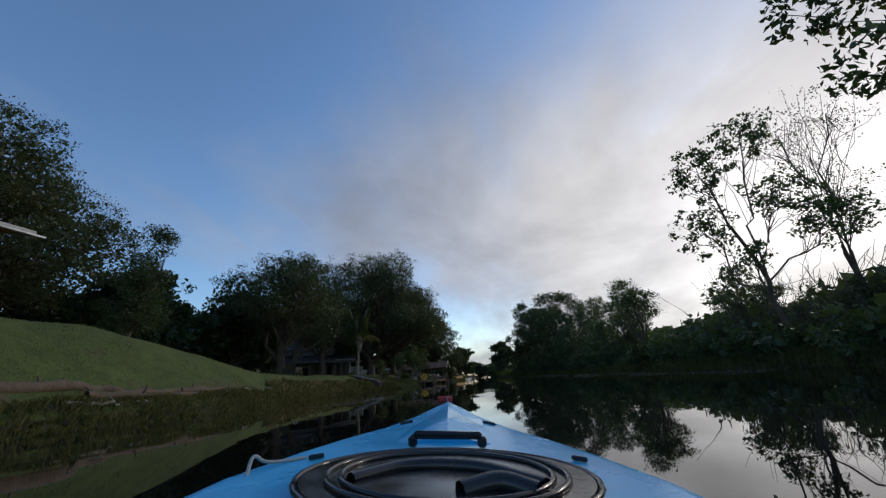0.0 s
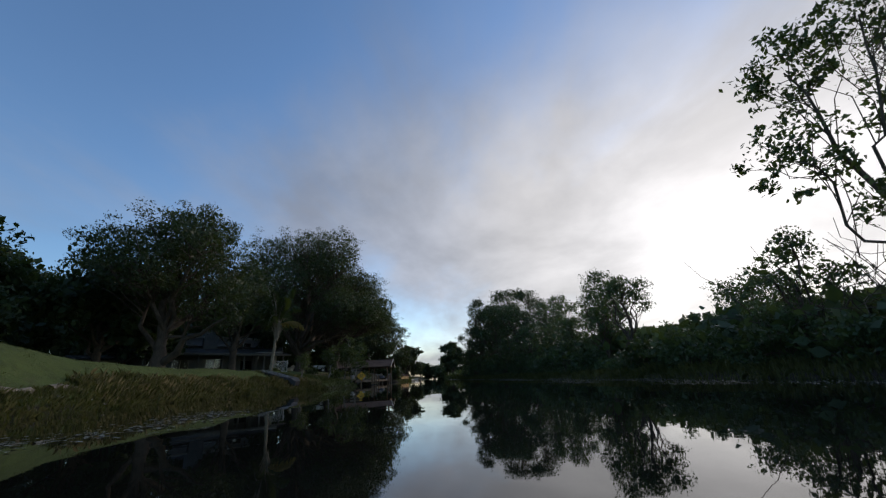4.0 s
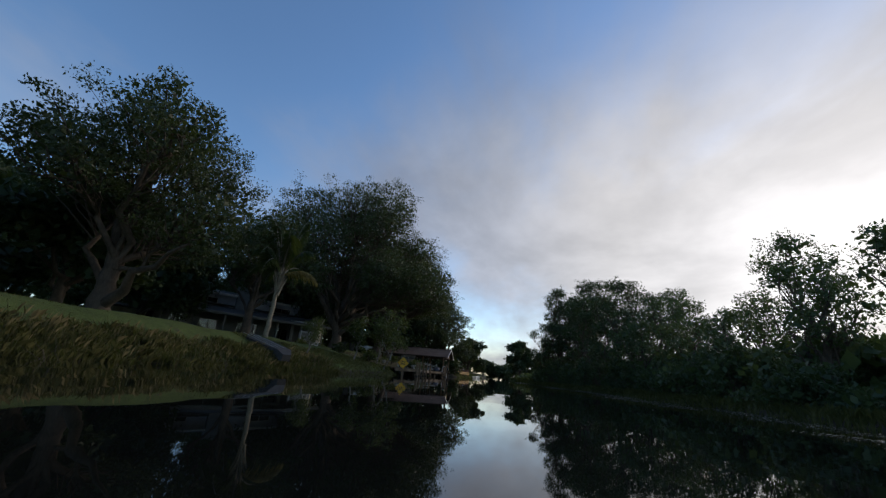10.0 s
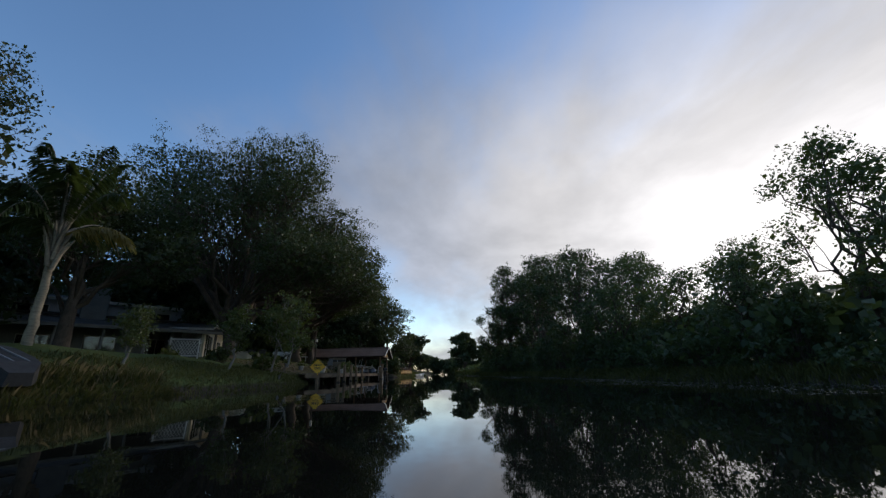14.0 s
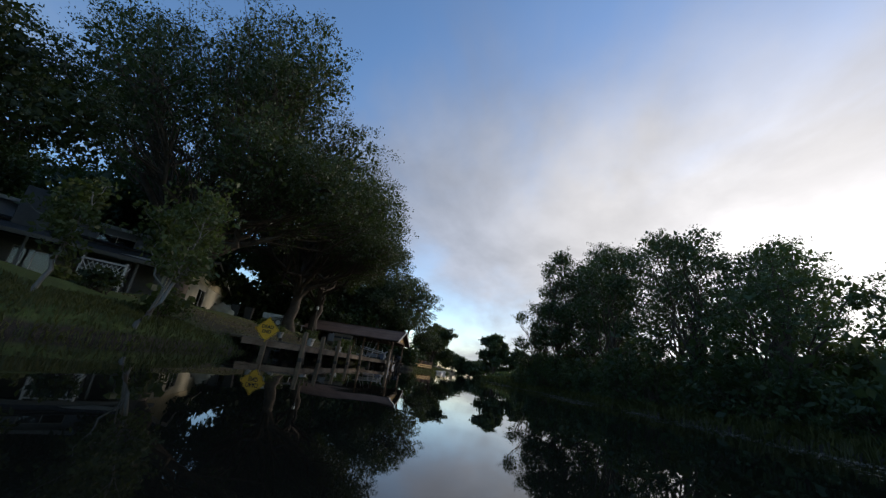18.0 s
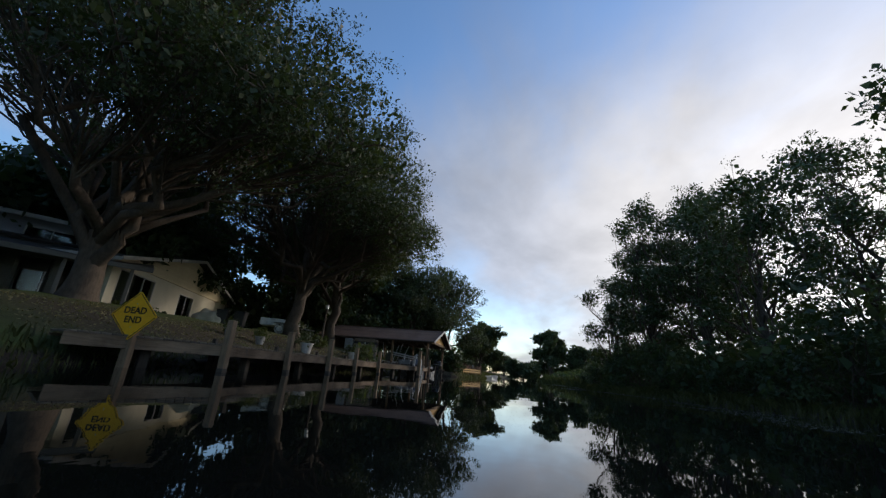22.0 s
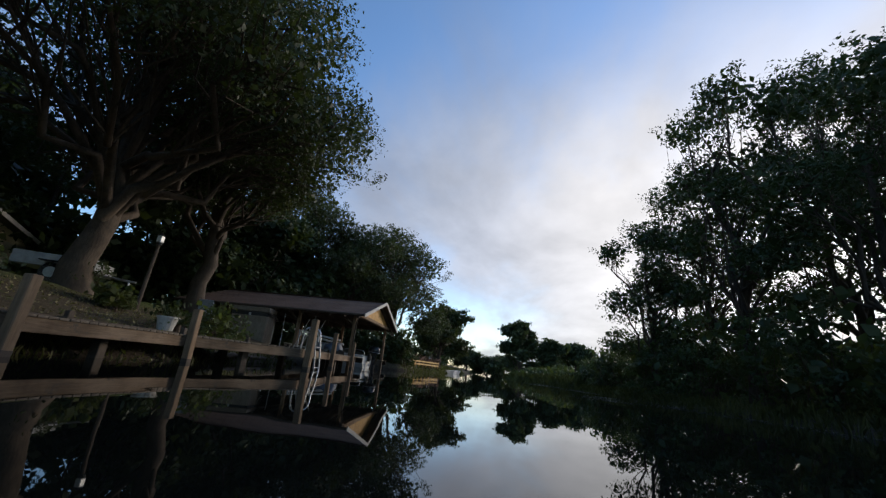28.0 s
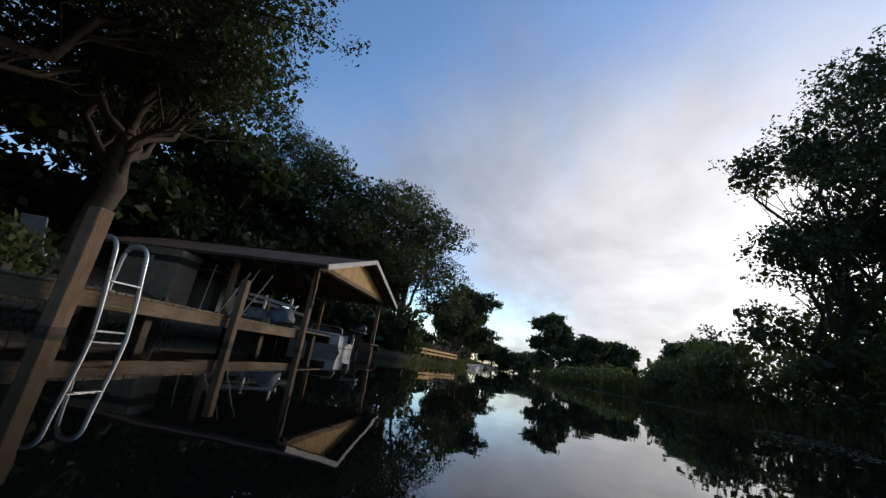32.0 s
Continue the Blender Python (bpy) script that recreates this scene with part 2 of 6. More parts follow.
WATER = water_material()
GROUND = ground_material()
BARK = surface("oak_bark", (0.118, 0.084, 0.056), (0.040, 0.029, 0.020), 0.9, 14, 1.5, (1, 1, 0.25), 0.9)
BARK_PALE = surface("grey_bark", (0.32, 0.29, 0.24), (0.13, 0.11, 0.09), 0.9, 12, 1.5, (1, 1, 0.3), 0.7)
OAK_LEAF = foliage("oak_leaf", (0.058, 0.072, 0.028), (0.024, 0.034, 0.015), 0.22)
OAK_LEAF_DARK = foliage("dark_leaf", (0.050, 0.074, 0.027), (0.021, 0.037, 0.015), 0.2)
BRUSH_LEAF = foliage("brush_leaf", (0.082, 0.112, 0.046), (0.030, 0.052, 0.022), 0.3)
YOUNG_LEAF = foliage("young_leaf", (0.115, 0.125, 0.042), (0.045, 0.058, 0.02), 0.35)
GREY_LEAF = foliage("olive_leaf", (0.11, 0.125, 0.06), (0.04, 0.05, 0.026), 0.35)
REED = foliage("reed_blade", (0.16, 0.146, 0.052), (0.052, 0.058, 0.023), 0.35)
REED_DRY = foliage("dry_reed", (0.30, 0.25, 0.13), (0.12, 0.10, 0.05), 0.3)
PLUME = foliage("grass_plume", (0.26, 0.15, 0.14), (0.12, 0.07, 0.065), 0.3)
PALM_LEAF = foliage("palm_leaf", (0.085, 0.12, 0.045), (0.028, 0.048, 0.02), 0.25)
PALM_DRY = foliage("dry_palm_leaf", (0.50, 0.36, 0.12), (0.26, 0.18, 0.06), 0.4)
PALM_BARK = surface("palm_bark", (0.33, 0.265, 0.18), (0.13, 0.11, 0.08), 0.85, 9, 2.0, (1, 1, 3), 0.6)
WOOD = surface("weathered_wood", (0.29, 0.185, 0.10), (0.115, 0.068, 0.036), 0.85, 6, 1.6, (6, 6, 0.5), 0.4, wear=(0.09, 0.07, 0.05))
WOOD_LONG = surface("weathered_plank", (0.27, 0.18, 0.105), (0.11, 0.07, 0.038), 0.85, 6, 1.6, (6, 0.5, 6), 0.4, wear=(0.09, 0.07, 0.05))
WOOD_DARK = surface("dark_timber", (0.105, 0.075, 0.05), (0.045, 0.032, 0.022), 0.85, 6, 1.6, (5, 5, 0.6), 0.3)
PLY = surface("stained_board", (0.62, 0.36, 0.09), (0.42, 0.22, 0.05), 0.65, 5, 1.4, (5, 5, 0.4), 0.25, vary=0.1)
SHINGLE = surface("brown_shingle", (0.175, 0.098, 0.062), (0.085, 0.048, 0.032), 0.92, 22, 1.0, (1, 1, 1), 0.4, vary=0.2)
SHINGLE_GREY = surface("grey_shingle", (0.075, 0.068, 0.062), (0.036, 0.033, 0.030), 0.92, 22, 1.0, (1, 1, 1), 0.4, vary=0.2)
TRIM_PALE = surface("pale_trim", (0.55, 0.52, 0.46), (0.36, 0.33, 0.29), 0.6, 9, 1.8, (1, 1, 1), 0.1)
STUCCO = surface("cream_stucco", (0.62, 0.56, 0.42), (0.47, 0.42, 0.31), 0.9, 40, 0.7, (1, 1, 1), 0.35, vary=0.03)
SIDING = surface("tan_siding", (0.60, 0.50, 0.31), (0.47, 0.385, 0.235), 0.75, 9, 0.8, (0.4, 0.4, 4), 0.12, vary=0.05)
GREY_WALL = surface("grey_siding", (0.22, 0.21, 0.19), (0.13, 0.125, 0.115), 0.85, 10, 0.8, (0.4, 0.4, 4), 0.15, vary=0.05)
WHITE_PAINT = surface("white_paint", (0.80, 0.79, 0.76), (0.60, 0.59, 0.55), 0.45, 9, 1.6, (1, 1, 1), 0.06)
YELLOW_SIGN = surface("yellow_sign", (0.92, 0.47, 0.016), (0.80, 0.38, 0.013), 0.4, 12, 2.5, (1, 1, 1), 0.02, vary=0.0)
# black of painted things, and of the boards that imitate unlit rooms
BLACK_PAINT_AND_SHADE = surface("black_paint_and_shade", (0.012, 0.012, 0.013), (0.022, 0.021, 0.02), 0.45, 12, 2.0, (1, 1, 1), 0.02)
GLASS = glass_material("window_glass")
ALU = surface("dull_aluminium", (0.58, 0.585, 0.58), (0.34, 0.34, 0.33), 0.42, 20, 5.0, (1, 1, 0.2), 0.05, 0.85, wear=(0.20, 0.19, 0.16))
RUST = surface("algae_metal", (0.22, 0.19, 0.06), (0.09, 0.08, 0.03), 0.9, 20, 6.0, (1, 1, 1), 0.4)
GALV = surface("galvanised_steel", (0.45, 0.46, 0.46), (0.3, 0.3, 0.3), 0.5, 10, 3.0, (1, 1, 1), 0.05, 0.7)
GEL_WHITE = surface("white_gelcoat", (0.78, 0.77, 0.74), (0.62, 0.61, 0.57), 0.25, 5, 1.6, (1, 1, 1), 0.02)
MOTOR_BLACK = surface("outboard_black", (0.016, 0.016, 0.018), (0.03, 0.03, 0.03), 0.28, 8, 3.0, (1, 1, 1), 0.02)
RUBBER = surface("black_rubber", (0.012, 0.012, 0.013), (0.02, 0.02, 0.02), 0.2, 14, 5.0, (1, 1, 1), 0.05)
KAYAK_BLUE = surface("kayak_blue", (0.02, 0.42, 0.76), (0.04, 0.50, 0.82), 0.26, 5, 2.5, (1, 1, 1), 0.03, vary=0.0)
RED_PLASTIC = surface("red_plastic", (0.42, 0.02, 0.025), (0.30, 0.014, 0.018), 0.4, 8, 4.0, (1, 1, 1), 0.05, vary=0.0)
CLAY = surface("terracotta", (0.42, 0.20, 0.11), (0.29, 0.13, 0.075), 0.85, 14, 4.0, (1, 1, 1), 0.2)
CONCRETE = surface("old_concrete", (0.36, 0.34, 0.31), (0.2, 0.19, 0.17), 0.92, 18, 1.4, (1, 1, 1), 0.4)
STONE = surface("pale_stone", (0.44, 0.40, 0.34), (0.24, 0.215, 0.18), 0.9, 10, 2.5, (1, 1, 1), 0.6)
GREY_PLASTIC = surface("grey_plastic", (0.25, 0.26, 0.27), (0.16, 0.165, 0.17), 0.55, 8, 2.0, (1, 1, 1), 0.03)
PALE_GREY = surface("pale_grey_plaster", (0.36, 0.37, 0.39), (0.25, 0.255, 0.27), 0.85, 20, 0.8, (1, 1, 1), 0.15, vary=0.04)
LOCKER = surface("beige_locker", (0.30, 0.235, 0.165), (0.17, 0.13, 0.09), 0.8, 8, 2.0, (1, 1, 0.4), 0.15)
TARP = surface("blue_tarp", (0.15, 0.17, 0.21), (0.09, 0.10, 0.13), 0.7, 6, 2.0, (1, 1, 1), 0.3)
LAMP_GLASS = surface("frosted_globe", (0.75, 0.73, 0.68), (0.6, 0.58, 0.54), 0.3, 6, 3.0, (1, 1, 1), 0.0)
TARRED = surface("tarred_hull", (0.040, 0.038, 0.036), (0.018, 0.017, 0.016), 0.7, 9, 2.0, (1, 1, 1), 0.15)
SCUM = surface("floating_weed", (0.22, 0.215, 0.16), (0.10, 0.10, 0.07), 0.8, 30, 3.0, (1, 1, 1), 0.2)

CROWN = 0.85                           # size of all trees and shrubs

# ---- mesh helpers ----


def thing(name, place, turn=0.0, label="", category="", group="", kind=""):
    ob = new(name)
    ob.empty_display_size = 0.2
    ob.location, ob.rotation_euler = place, (0, 0, radians(turn))
    return tagged(ob, label, category, group, kind)


def part(name, bm, mat, parent=None, label="", smooth=False):
    """Links a bmesh (or a ready mesh) as one mesh object under a thing or a part."""
    if isinstance(bm, bmesh.types.BMesh):
        data = bpy.data.meshes.new(name)
        bm.normal_update()
        bm.to_mesh(data)
        bm.free()
    else:
        data = bm
    data.materials.clear()
    data.materials.append(mat)
    if smooth:
        data.polygons.foreach_set("use_smooth", np.ones(len(data.polygons), dtype=bool))
    ob = new(name, data)
    ob.parent = parent
    return tagged(ob, label) if label else ob


def fast_mesh(name, verts, faces):
    """A mesh from an (n, 3) array of places and an (m, k) array of corners."""
    data = bpy.data.meshes.new(name)
    m, k = faces.shape
    data.vertices.add(len(verts))
    data.vertices.foreach_set("co", np.ascontiguousarray(verts, dtype=np.float32).ravel())
    data.loops.add(m * k)
    data.loops.foreach_set("vertex_index", np.ascontiguousarray(faces, dtype=np.int32).ravel())
    data.polygons.add(m)
    data.polygons.foreach_set("loop_start", np.arange(0, m * k, k, dtype=np.int32))
    data.update(calc_edges=True)
    return data


def box(size, at=(0, 0, 0), turn=(0, 0, 0), bevel=0.0, bm=None):
    """A box of that size about its middle, with worn edges; added to bm where one is given."""
    bm = bm or bmesh.new()
    made = bmesh.ops.create_cube(bm, size=1.0)["verts"]
    m = Matrix.LocRotScale(at, Euler([radians(a) for a in turn]), size)
    if bevel:
        bmesh.ops.transform(bm, matrix=Matrix.Diagonal((*size, 1)), verts=made)
        edges = list({e for v in made for e in v.link_edges})
        made = bmesh.ops.bevel(bm, geom=edges, offset=bevel, segments=1, affect="EDGES")["verts"]
        m = Matrix.LocRotScale(at, Euler([radians(a) for a in turn]), None)
    bmesh.ops.transform(bm, matrix=m, verts=made)
    return bm


def rod(a, b, r1, r2=None, sides=8, bm=None):
    """A round bar from a to b."""
    bm = bm or bmesh.new()
    a, b = Vector(a), Vector(b)
    made = bmesh.ops.create_cone(bm, cap_ends=True, segments=sides, radius1=r1, radius2=r1 if r2 is None else r2, depth=(b - a).length)["verts"]
    turn = (b - a).to_track_quat("Z", "Y").to_matrix().to_4x4()
    bmesh.ops.transform(bm, matrix=Matrix.Translation((a + b) / 2) @ turn, verts=made)
    return bm


def tube_arrays(line, radii, sides=6):
    """Places and corners of a tube round a line of points."""
    line, radii = np.asarray(line, float), np.asarray(radii, float)
    way = np.gradient(line, axis=0)
    way /= np.linalg.norm(way, axis=1, keepdims=True) + 1e-9
    side = np.cross(way, np.where(np.abs(way[:, 2:3]) > 0.9, [[1.0, 0, 0]], [[0, 0, 1.0]]))
    side /= np.linalg.norm(side, axis=1, keepdims=True) + 1e-9
    other = np.cross(way, side)
    a = np.arange(sides) * 2 * np.pi / sides
    ring = np.cos(a)[None, :, None] * side[:, None] + np.sin(a)[None, :, None] * other[:, None]
    verts = (line[:, None] + ring * radii[:, None, None]).reshape(-1, 3)
    i, j = np.meshgrid(np.arange(len(line) - 1), np.arange(sides), indexing="ij")
    i, j = i.ravel(), j.ravel()
    k = (j + 1) % sides
    return verts, np.stack([i * sides + j, i * sides + k, (i + 1) * sides + k, (i + 1) * sides + j], 1)


def tubes(name, lines):
    verts, faces, at = [], [], 0
    for line, radii, sides in lines:
        v, f = tube_arrays(line, radii, sides)
        verts.append(v), faces.append(f + at)
        at += len(v)
    return fast_mesh(name, np.concatenate(verts), np.concatenate(faces))


def pipe(points, r, sides=8, steps=4):
    """A bent pipe through points, rounded at its bends."""
    pts = [Vector(p) for p in points]
    line = [pts[0]]
    for a, b, c in zip(pts, pts[1:], pts[2:]):
        for n in range(steps + 1):
            t = n / steps
            p, q = b.lerp(a, 0.4), b.lerp(c, 0.4)
            line.append((1 - t) ** 2 * p + 2 * t * (1 - t) * b + t * t * q)
    line.append(pts[-1])
    return tubes("pipe", [([tuple(p) for p in line], [r] * len(line), sides)])


def ball(rng, count):
    """Random places inside a ball of radius 1."""
    way = rng.normal(size=(count, 3))
    return way / np.linalg.norm(way, axis=1, keepdims=True) * rng.random((count, 1)) ** 0.48


def leaves(name, centres, size, rng, droop=0.2, narrow=0.5):
    """One folded leaf at each centre, turned at random."""
    count = len(centres)
    a = rng.normal(size=(count, 3))
    a[:, 2] -= droop
    a /= np.linalg.norm(a, axis=1, keepdims=True)
    b = np.cross(a, rng.normal(size=(count, 3)))
    b /= np.linalg.norm(b, axis=1, keepdims=True) + 1e-9
    c = np.cross(a, b)
    s = (size * rng.uniform(0.6, 1.35, count))[:, None]
    verts = np.stack([centres - a * s * 0.5, centres + b * s * narrow * 0.5 + c * s * 0.1, centres + a * s * 0.5, centres - b * s * narrow * 0.5 + c * s * 0.1], 1)
    return fast_mesh(name, verts.reshape(-1, 3), np.arange(count * 4).reshape(-1, 4))


def bend(a, b, rng, wander=0.12, count=5):
    """A wandering line from a to b."""
    a, b = np.asarray(a, float), np.asarray(b, float)
    t = np.linspace(0, 1, count)[:, None]
    sway = rng.normal(size=(count, 3)) * wander * np.linalg.norm(b - a)
    return a + (b - a) * t + sway * (t * (1 - t) * 2.4)


def tree(name, place, height, lobes, fork, trunk_r, seed, label, category="tree", leaf=0.17, density=0.9, per=42, spread=0.55, leaf_mat=None, bark=None,
         lean=(0, 0), shell=0.55, group="", extra=(), twigs=True, inner=2.4):
    """A tree: a tapered trunk that forks into limbs, twigs to each clump, and a crown of leaf clumps.
    lobes: (x, y, z, rx, ry, rz) round the tree's foot; fork: the height at which it branches."""
    rng = np.random.default_rng(seed)
    root = thing(name, place, 0, label, category, group)
    root.scale = (CROWN,) * 3
    lobes = np.array(lobes, float)
    share = (lobes[:, 3:].prod(1) ** 0.67)
    share /= share.sum()
    lines, centres = [], []
    top = np.array([lean[0], lean[1], fork])
    trunk = bend((0, 0, -0.25), top, rng, 0.04, 6)
    lines.append((trunk, np.linspace(trunk_r * 1.12, trunk_r * 0.78, 6) + np.array([0.35, 0.06, 0, 0, 0, 0]) * trunk_r, 10))
    for n, (lobe, part_of) in enumerate(zip(lobes, share)):
        start = trunk[-1 - (n % 3)] if n else trunk[-1]
        limb = bend(start, lobe[:3], rng, 0.10, 7)
        r0 = trunk_r * (rng.uniform(0.36, 0.5) if n else 0.76)
        lines.append((limb, np.linspace(r0, max(trunk_r * 0.10, 0.02), 7), 7))
        many = max(4, int(density * 12.6 * (lobe[3] * lobe[4] * lobe[5]) ** 0.667))
        way = rng.normal(size=(many, 3))
        way[:, 2] += 0.15
        way /= np.linalg.norm(way, axis=1, keepdims=True)
        # uneven outline: the shell is dented by broad noise
        dent = np.array([0.78 + 0.44 * noise.noise(Vector(w * 2.1) + Vector((seed * 3.7, n * 5.1, 0))) for w in way])
        far = (shell + (1 - shell) * rng.random(many) ** 0.6) * dent
        at = lobe[:3] + way * lobe[3:] * far[:, None]
        centres.append(at)
        if twigs:
            for q in at[:: 3]:
                along = rng.uniform(2.2, 6.0)
                root_at = limb[int(along)] * (1 - along % 1) + limb[min(int(along) + 1, 6)] * (along % 1)
                lines.append((bend(root_at, q, rng, 0.12, 4), np.linspace(max(trunk_r * 0.13, 0.016), 0.008, 4), 3))
    for a, b, r in extra:
        line = bend(a, b, rng, 0.07, 6)
        lines.append((line, np.linspace(r, r * 0.16, 6), 8))
    part("trunk", tubes("trunk", lines), bark or BARK, root, smooth=True)
    heart = np.concatenate([l[:3] + np.clip(rng.normal(size=(int(18 * inner * l[3] * l[4]), 3)) * 0.32, -0.5, 0.5) * l[3:] for l in lobes])
    centres = np.concatenate(centres)
    size = spread * rng.uniform(0.72, 1.28, len(centres))
    spots = np.repeat(centres, per, 0) + ball(rng, len(centres) * per) * np.repeat(size, per)[:, None] * np.array([0.95, 0.95, 0.62])
    spots = spots[spots[:, 2] > 0.15]
    part("crown", leaves("crown", spots, leaf, rng), leaf_mat or OAK_LEAF, root)
    if inner:
        part("inner_crown", leaves("inner_crown", heart[heart[:, 2] > 0.5], leaf * 1.9, rng, narrow=0.7), leaf_mat or OAK_LEAF, root, "shaded foliage inside the crown")
    return root


def smooth(a, b, x):
    t = np.clip((x - a) / (b - a), 0, 1)
    return t * t * (3 - 2 * t)


def blades(name, xyz, tall, rng, wide=0.012, lean=0.28):
    """One bent blade at each place."""
    n = len(xyz)
    turn = rng.uniform(0, 2 * np.pi, n)
    side = np.stack([np.cos(turn), np.sin(turn), np.zeros(n)], 1)
    way = np.stack([-np.sin(turn), np.cos(turn), np.zeros(n)], 1)
    h = (tall * rng.uniform(0.45, 1.3, n))[:, None]
    w = wide * rng.uniform(0.6, 1.5, n)[:, None]
    bow = rng.normal(0, lean, (n, 1))
    mid = xyz + np.array([0, 0, 1.0]) * h * 0.6 + way * h * bow * 0.35
    tip = xyz + np.array([0, 0, 1.0]) * h * (1 - 0.25 * np.abs(bow)) + way * h * bow * 1.25
    verts = np.stack([xyz - side * w, xyz + side * w, mid + side * w * 0.7, tip, mid - side * w * 0.7], 1).reshape(-1, 3)
    k = np.arange(n)[:, None] * 5
    return fast_mesh(name, verts, k + np.array([[0, 1, 2, 3, 4]]))


# ---- the canal, its banks and the ground ----


def curve_of(y, *knots):
    ys, xs = zip(*knots)
    return np.interp(y, ys, xs)


def shore_left(y):
    return curve_of(y, (-400, -9.5), (-30, -8.8), (0, -8.4), (5, -8.0), (9, -7.6), (13, -7.6), (18, -8.5), (24, -8.7), (28, -8.1), (31, -7.3), (34, -6.4), (38, -5.8), (41, -6.2), (44, -6.9), (50, -7.2), (54, -6.9), (56.5, -6.55), (59, -6.9), (63, -7.2), (66, -7.3), (67.4, -14.5), (74.0, -14.5), (75.6, -5.2), (90, -4.0), (110, -2.9), (150, -1.6), (400, 3.2))


def shore_right(y):
    return curve_of(y, (-400, 9.66), (-30, 8.05), (5, 7.73), (20, 7.89), (40, 7.6), (52, 6.6), (60, 5.8), (66, 5.4), (72, 5.6), (80, 5.6), (110, 5.15), (150, 5.64), (400, 11.27))


def ground_height(x, y):
    x, y = np.asarray(x, float), np.asarray(y, float)
    inland = shore_left(y) - x
    hill = 1.32 + 1.43 * (1 - smooth(10, 22, y)) + 0.46 * smooth(43, 50, y)
    run = curve_of(y, (0, 5.0), (10.6, 4.4), (13.5, 4.4), (18.8, 2.9), (22, 2.6), (28, 2.9), (34, 4.2), (40, 5.2), (43, 5.2), (50, 7.6))
    left = 0.42 * smooth(-0.15, 0.45, inland) + (hill - 0.42) * smooth(0.2, run, inland) + 0.004 * np.maximum(inland - 20, 0)
    other = x - shore_right(y)
    right = 0.16 * smooth(-0.3, 0.5, other) + 0.55 * smooth(0.5, 9, other) + 0.003 * np.maximum(other - 20, 0)
    bed = -1.2 * smooth(0, 1.6, np.minimum(-inland, -other))
    rough = 0.05 * np.sin(x * 1.3 + np.sin(y * 0.7)) * np.sin(y * 1.1) + 0.02 * np.sin(x * 4.1 + y * 2.3)
    return np.where(inland > -0.2, left, np.where(other > -0.3, right, 0)) + bed + rough * smooth(0.1, 0.5, np.maximum(left * (inland > 0), right * (other > 0)))


def ground():
    xs = np.unique(np.concatenate([np.linspace(-1800, -60, 24), np.linspace(-60, -18, 44), np.linspace(-18, -3, 64), np.linspace(-3, 6, 12), np.linspace(6, 20, 44), np.linspace(20, 60, 16), np.linspace(60, 1800, 24)]))
    ys = np.unique(np.concatenate([np.linspace(-800, -20, 16), np.linspace(-20, 90, 220), np.linspace(90, 160, 36), np.linspace(160, 2500, 26)]))
    gx, gy = np.meshgrid(xs, ys, indexing="ij")
    verts = np.stack([gx, gy, ground_height(gx, gy)], -1).reshape(-1, 3)
    i, j = np.meshgrid(np.arange(len(xs) - 1), np.arange(len(ys) - 1), indexing="ij")
    k = (i * len(ys) + j).ravel()
    faces = np.stack([k, k + len(ys), k + len(ys) + 1, k + 1], 1)
    tagged(part("ground", fast_mesh("ground", verts, faces), GROUND, smooth=True), "mown grassy bank with bare soil along the water", "ground", kind="structure")


ground()
tagged(part("water", fast_mesh("water", np.array([[-1800, -800, 0], [1800, -800, 0], [1800, 2500, 0], [-1800, 2500, 0]], float), np.array([[0, 1, 2, 3]])), WATER),
       "dark calm canal water mirroring sky and trees", "water", kind="structure")


def on_ground(x, y):
    return (x, y, float(ground_height(x, y)))


# ---- trees ----


def round_lobes(rng, height, low, radius, count=None, flat=0.8):
    """Crown lobes heaped round a middle axis between low and height."""
    mid = (height + low) / 2
    count = count or max(7, int(4.2 * (height - low) / radius))
    out = [(0, 0, height - radius * 0.55 * flat, radius * 0.62, radius * 0.62, radius * 0.5 * flat)]
    for n in range(count):
        a = 2.4 * n + rng.uniform(-0.3, 0.3)
        d = radius * rng.uniform(0.48, 0.66)
        z = low + radius * 0.28 + (height - low - radius * 0.66) * (n + rng.uniform(0, 1)) / count
        r = radius * rng.uniform(0.40, 0.52)
        out.append((d * np.cos(a), d * np.sin(a), z, r, r, r * flat))
    out.append((0, 0, mid, radius * 0.55, radius * 0.55, (height - low) * 0.34))
    return out


def oak(place, height, low, radius, trunk_r, fork, seed, label, density=0.8, leaf=0.21, mat=None, more=(), extra=(), **kw):
    rng = np.random.default_rng(seed + 900)
    lobes = round_lobes(rng, height, low, radius) + list(more)
    return tree("oak_tree", on_ground(*place), height, lobes, fork, trunk_r, seed, label, "tree", leaf, density, leaf_mat=mat, extra=extra, **kw)


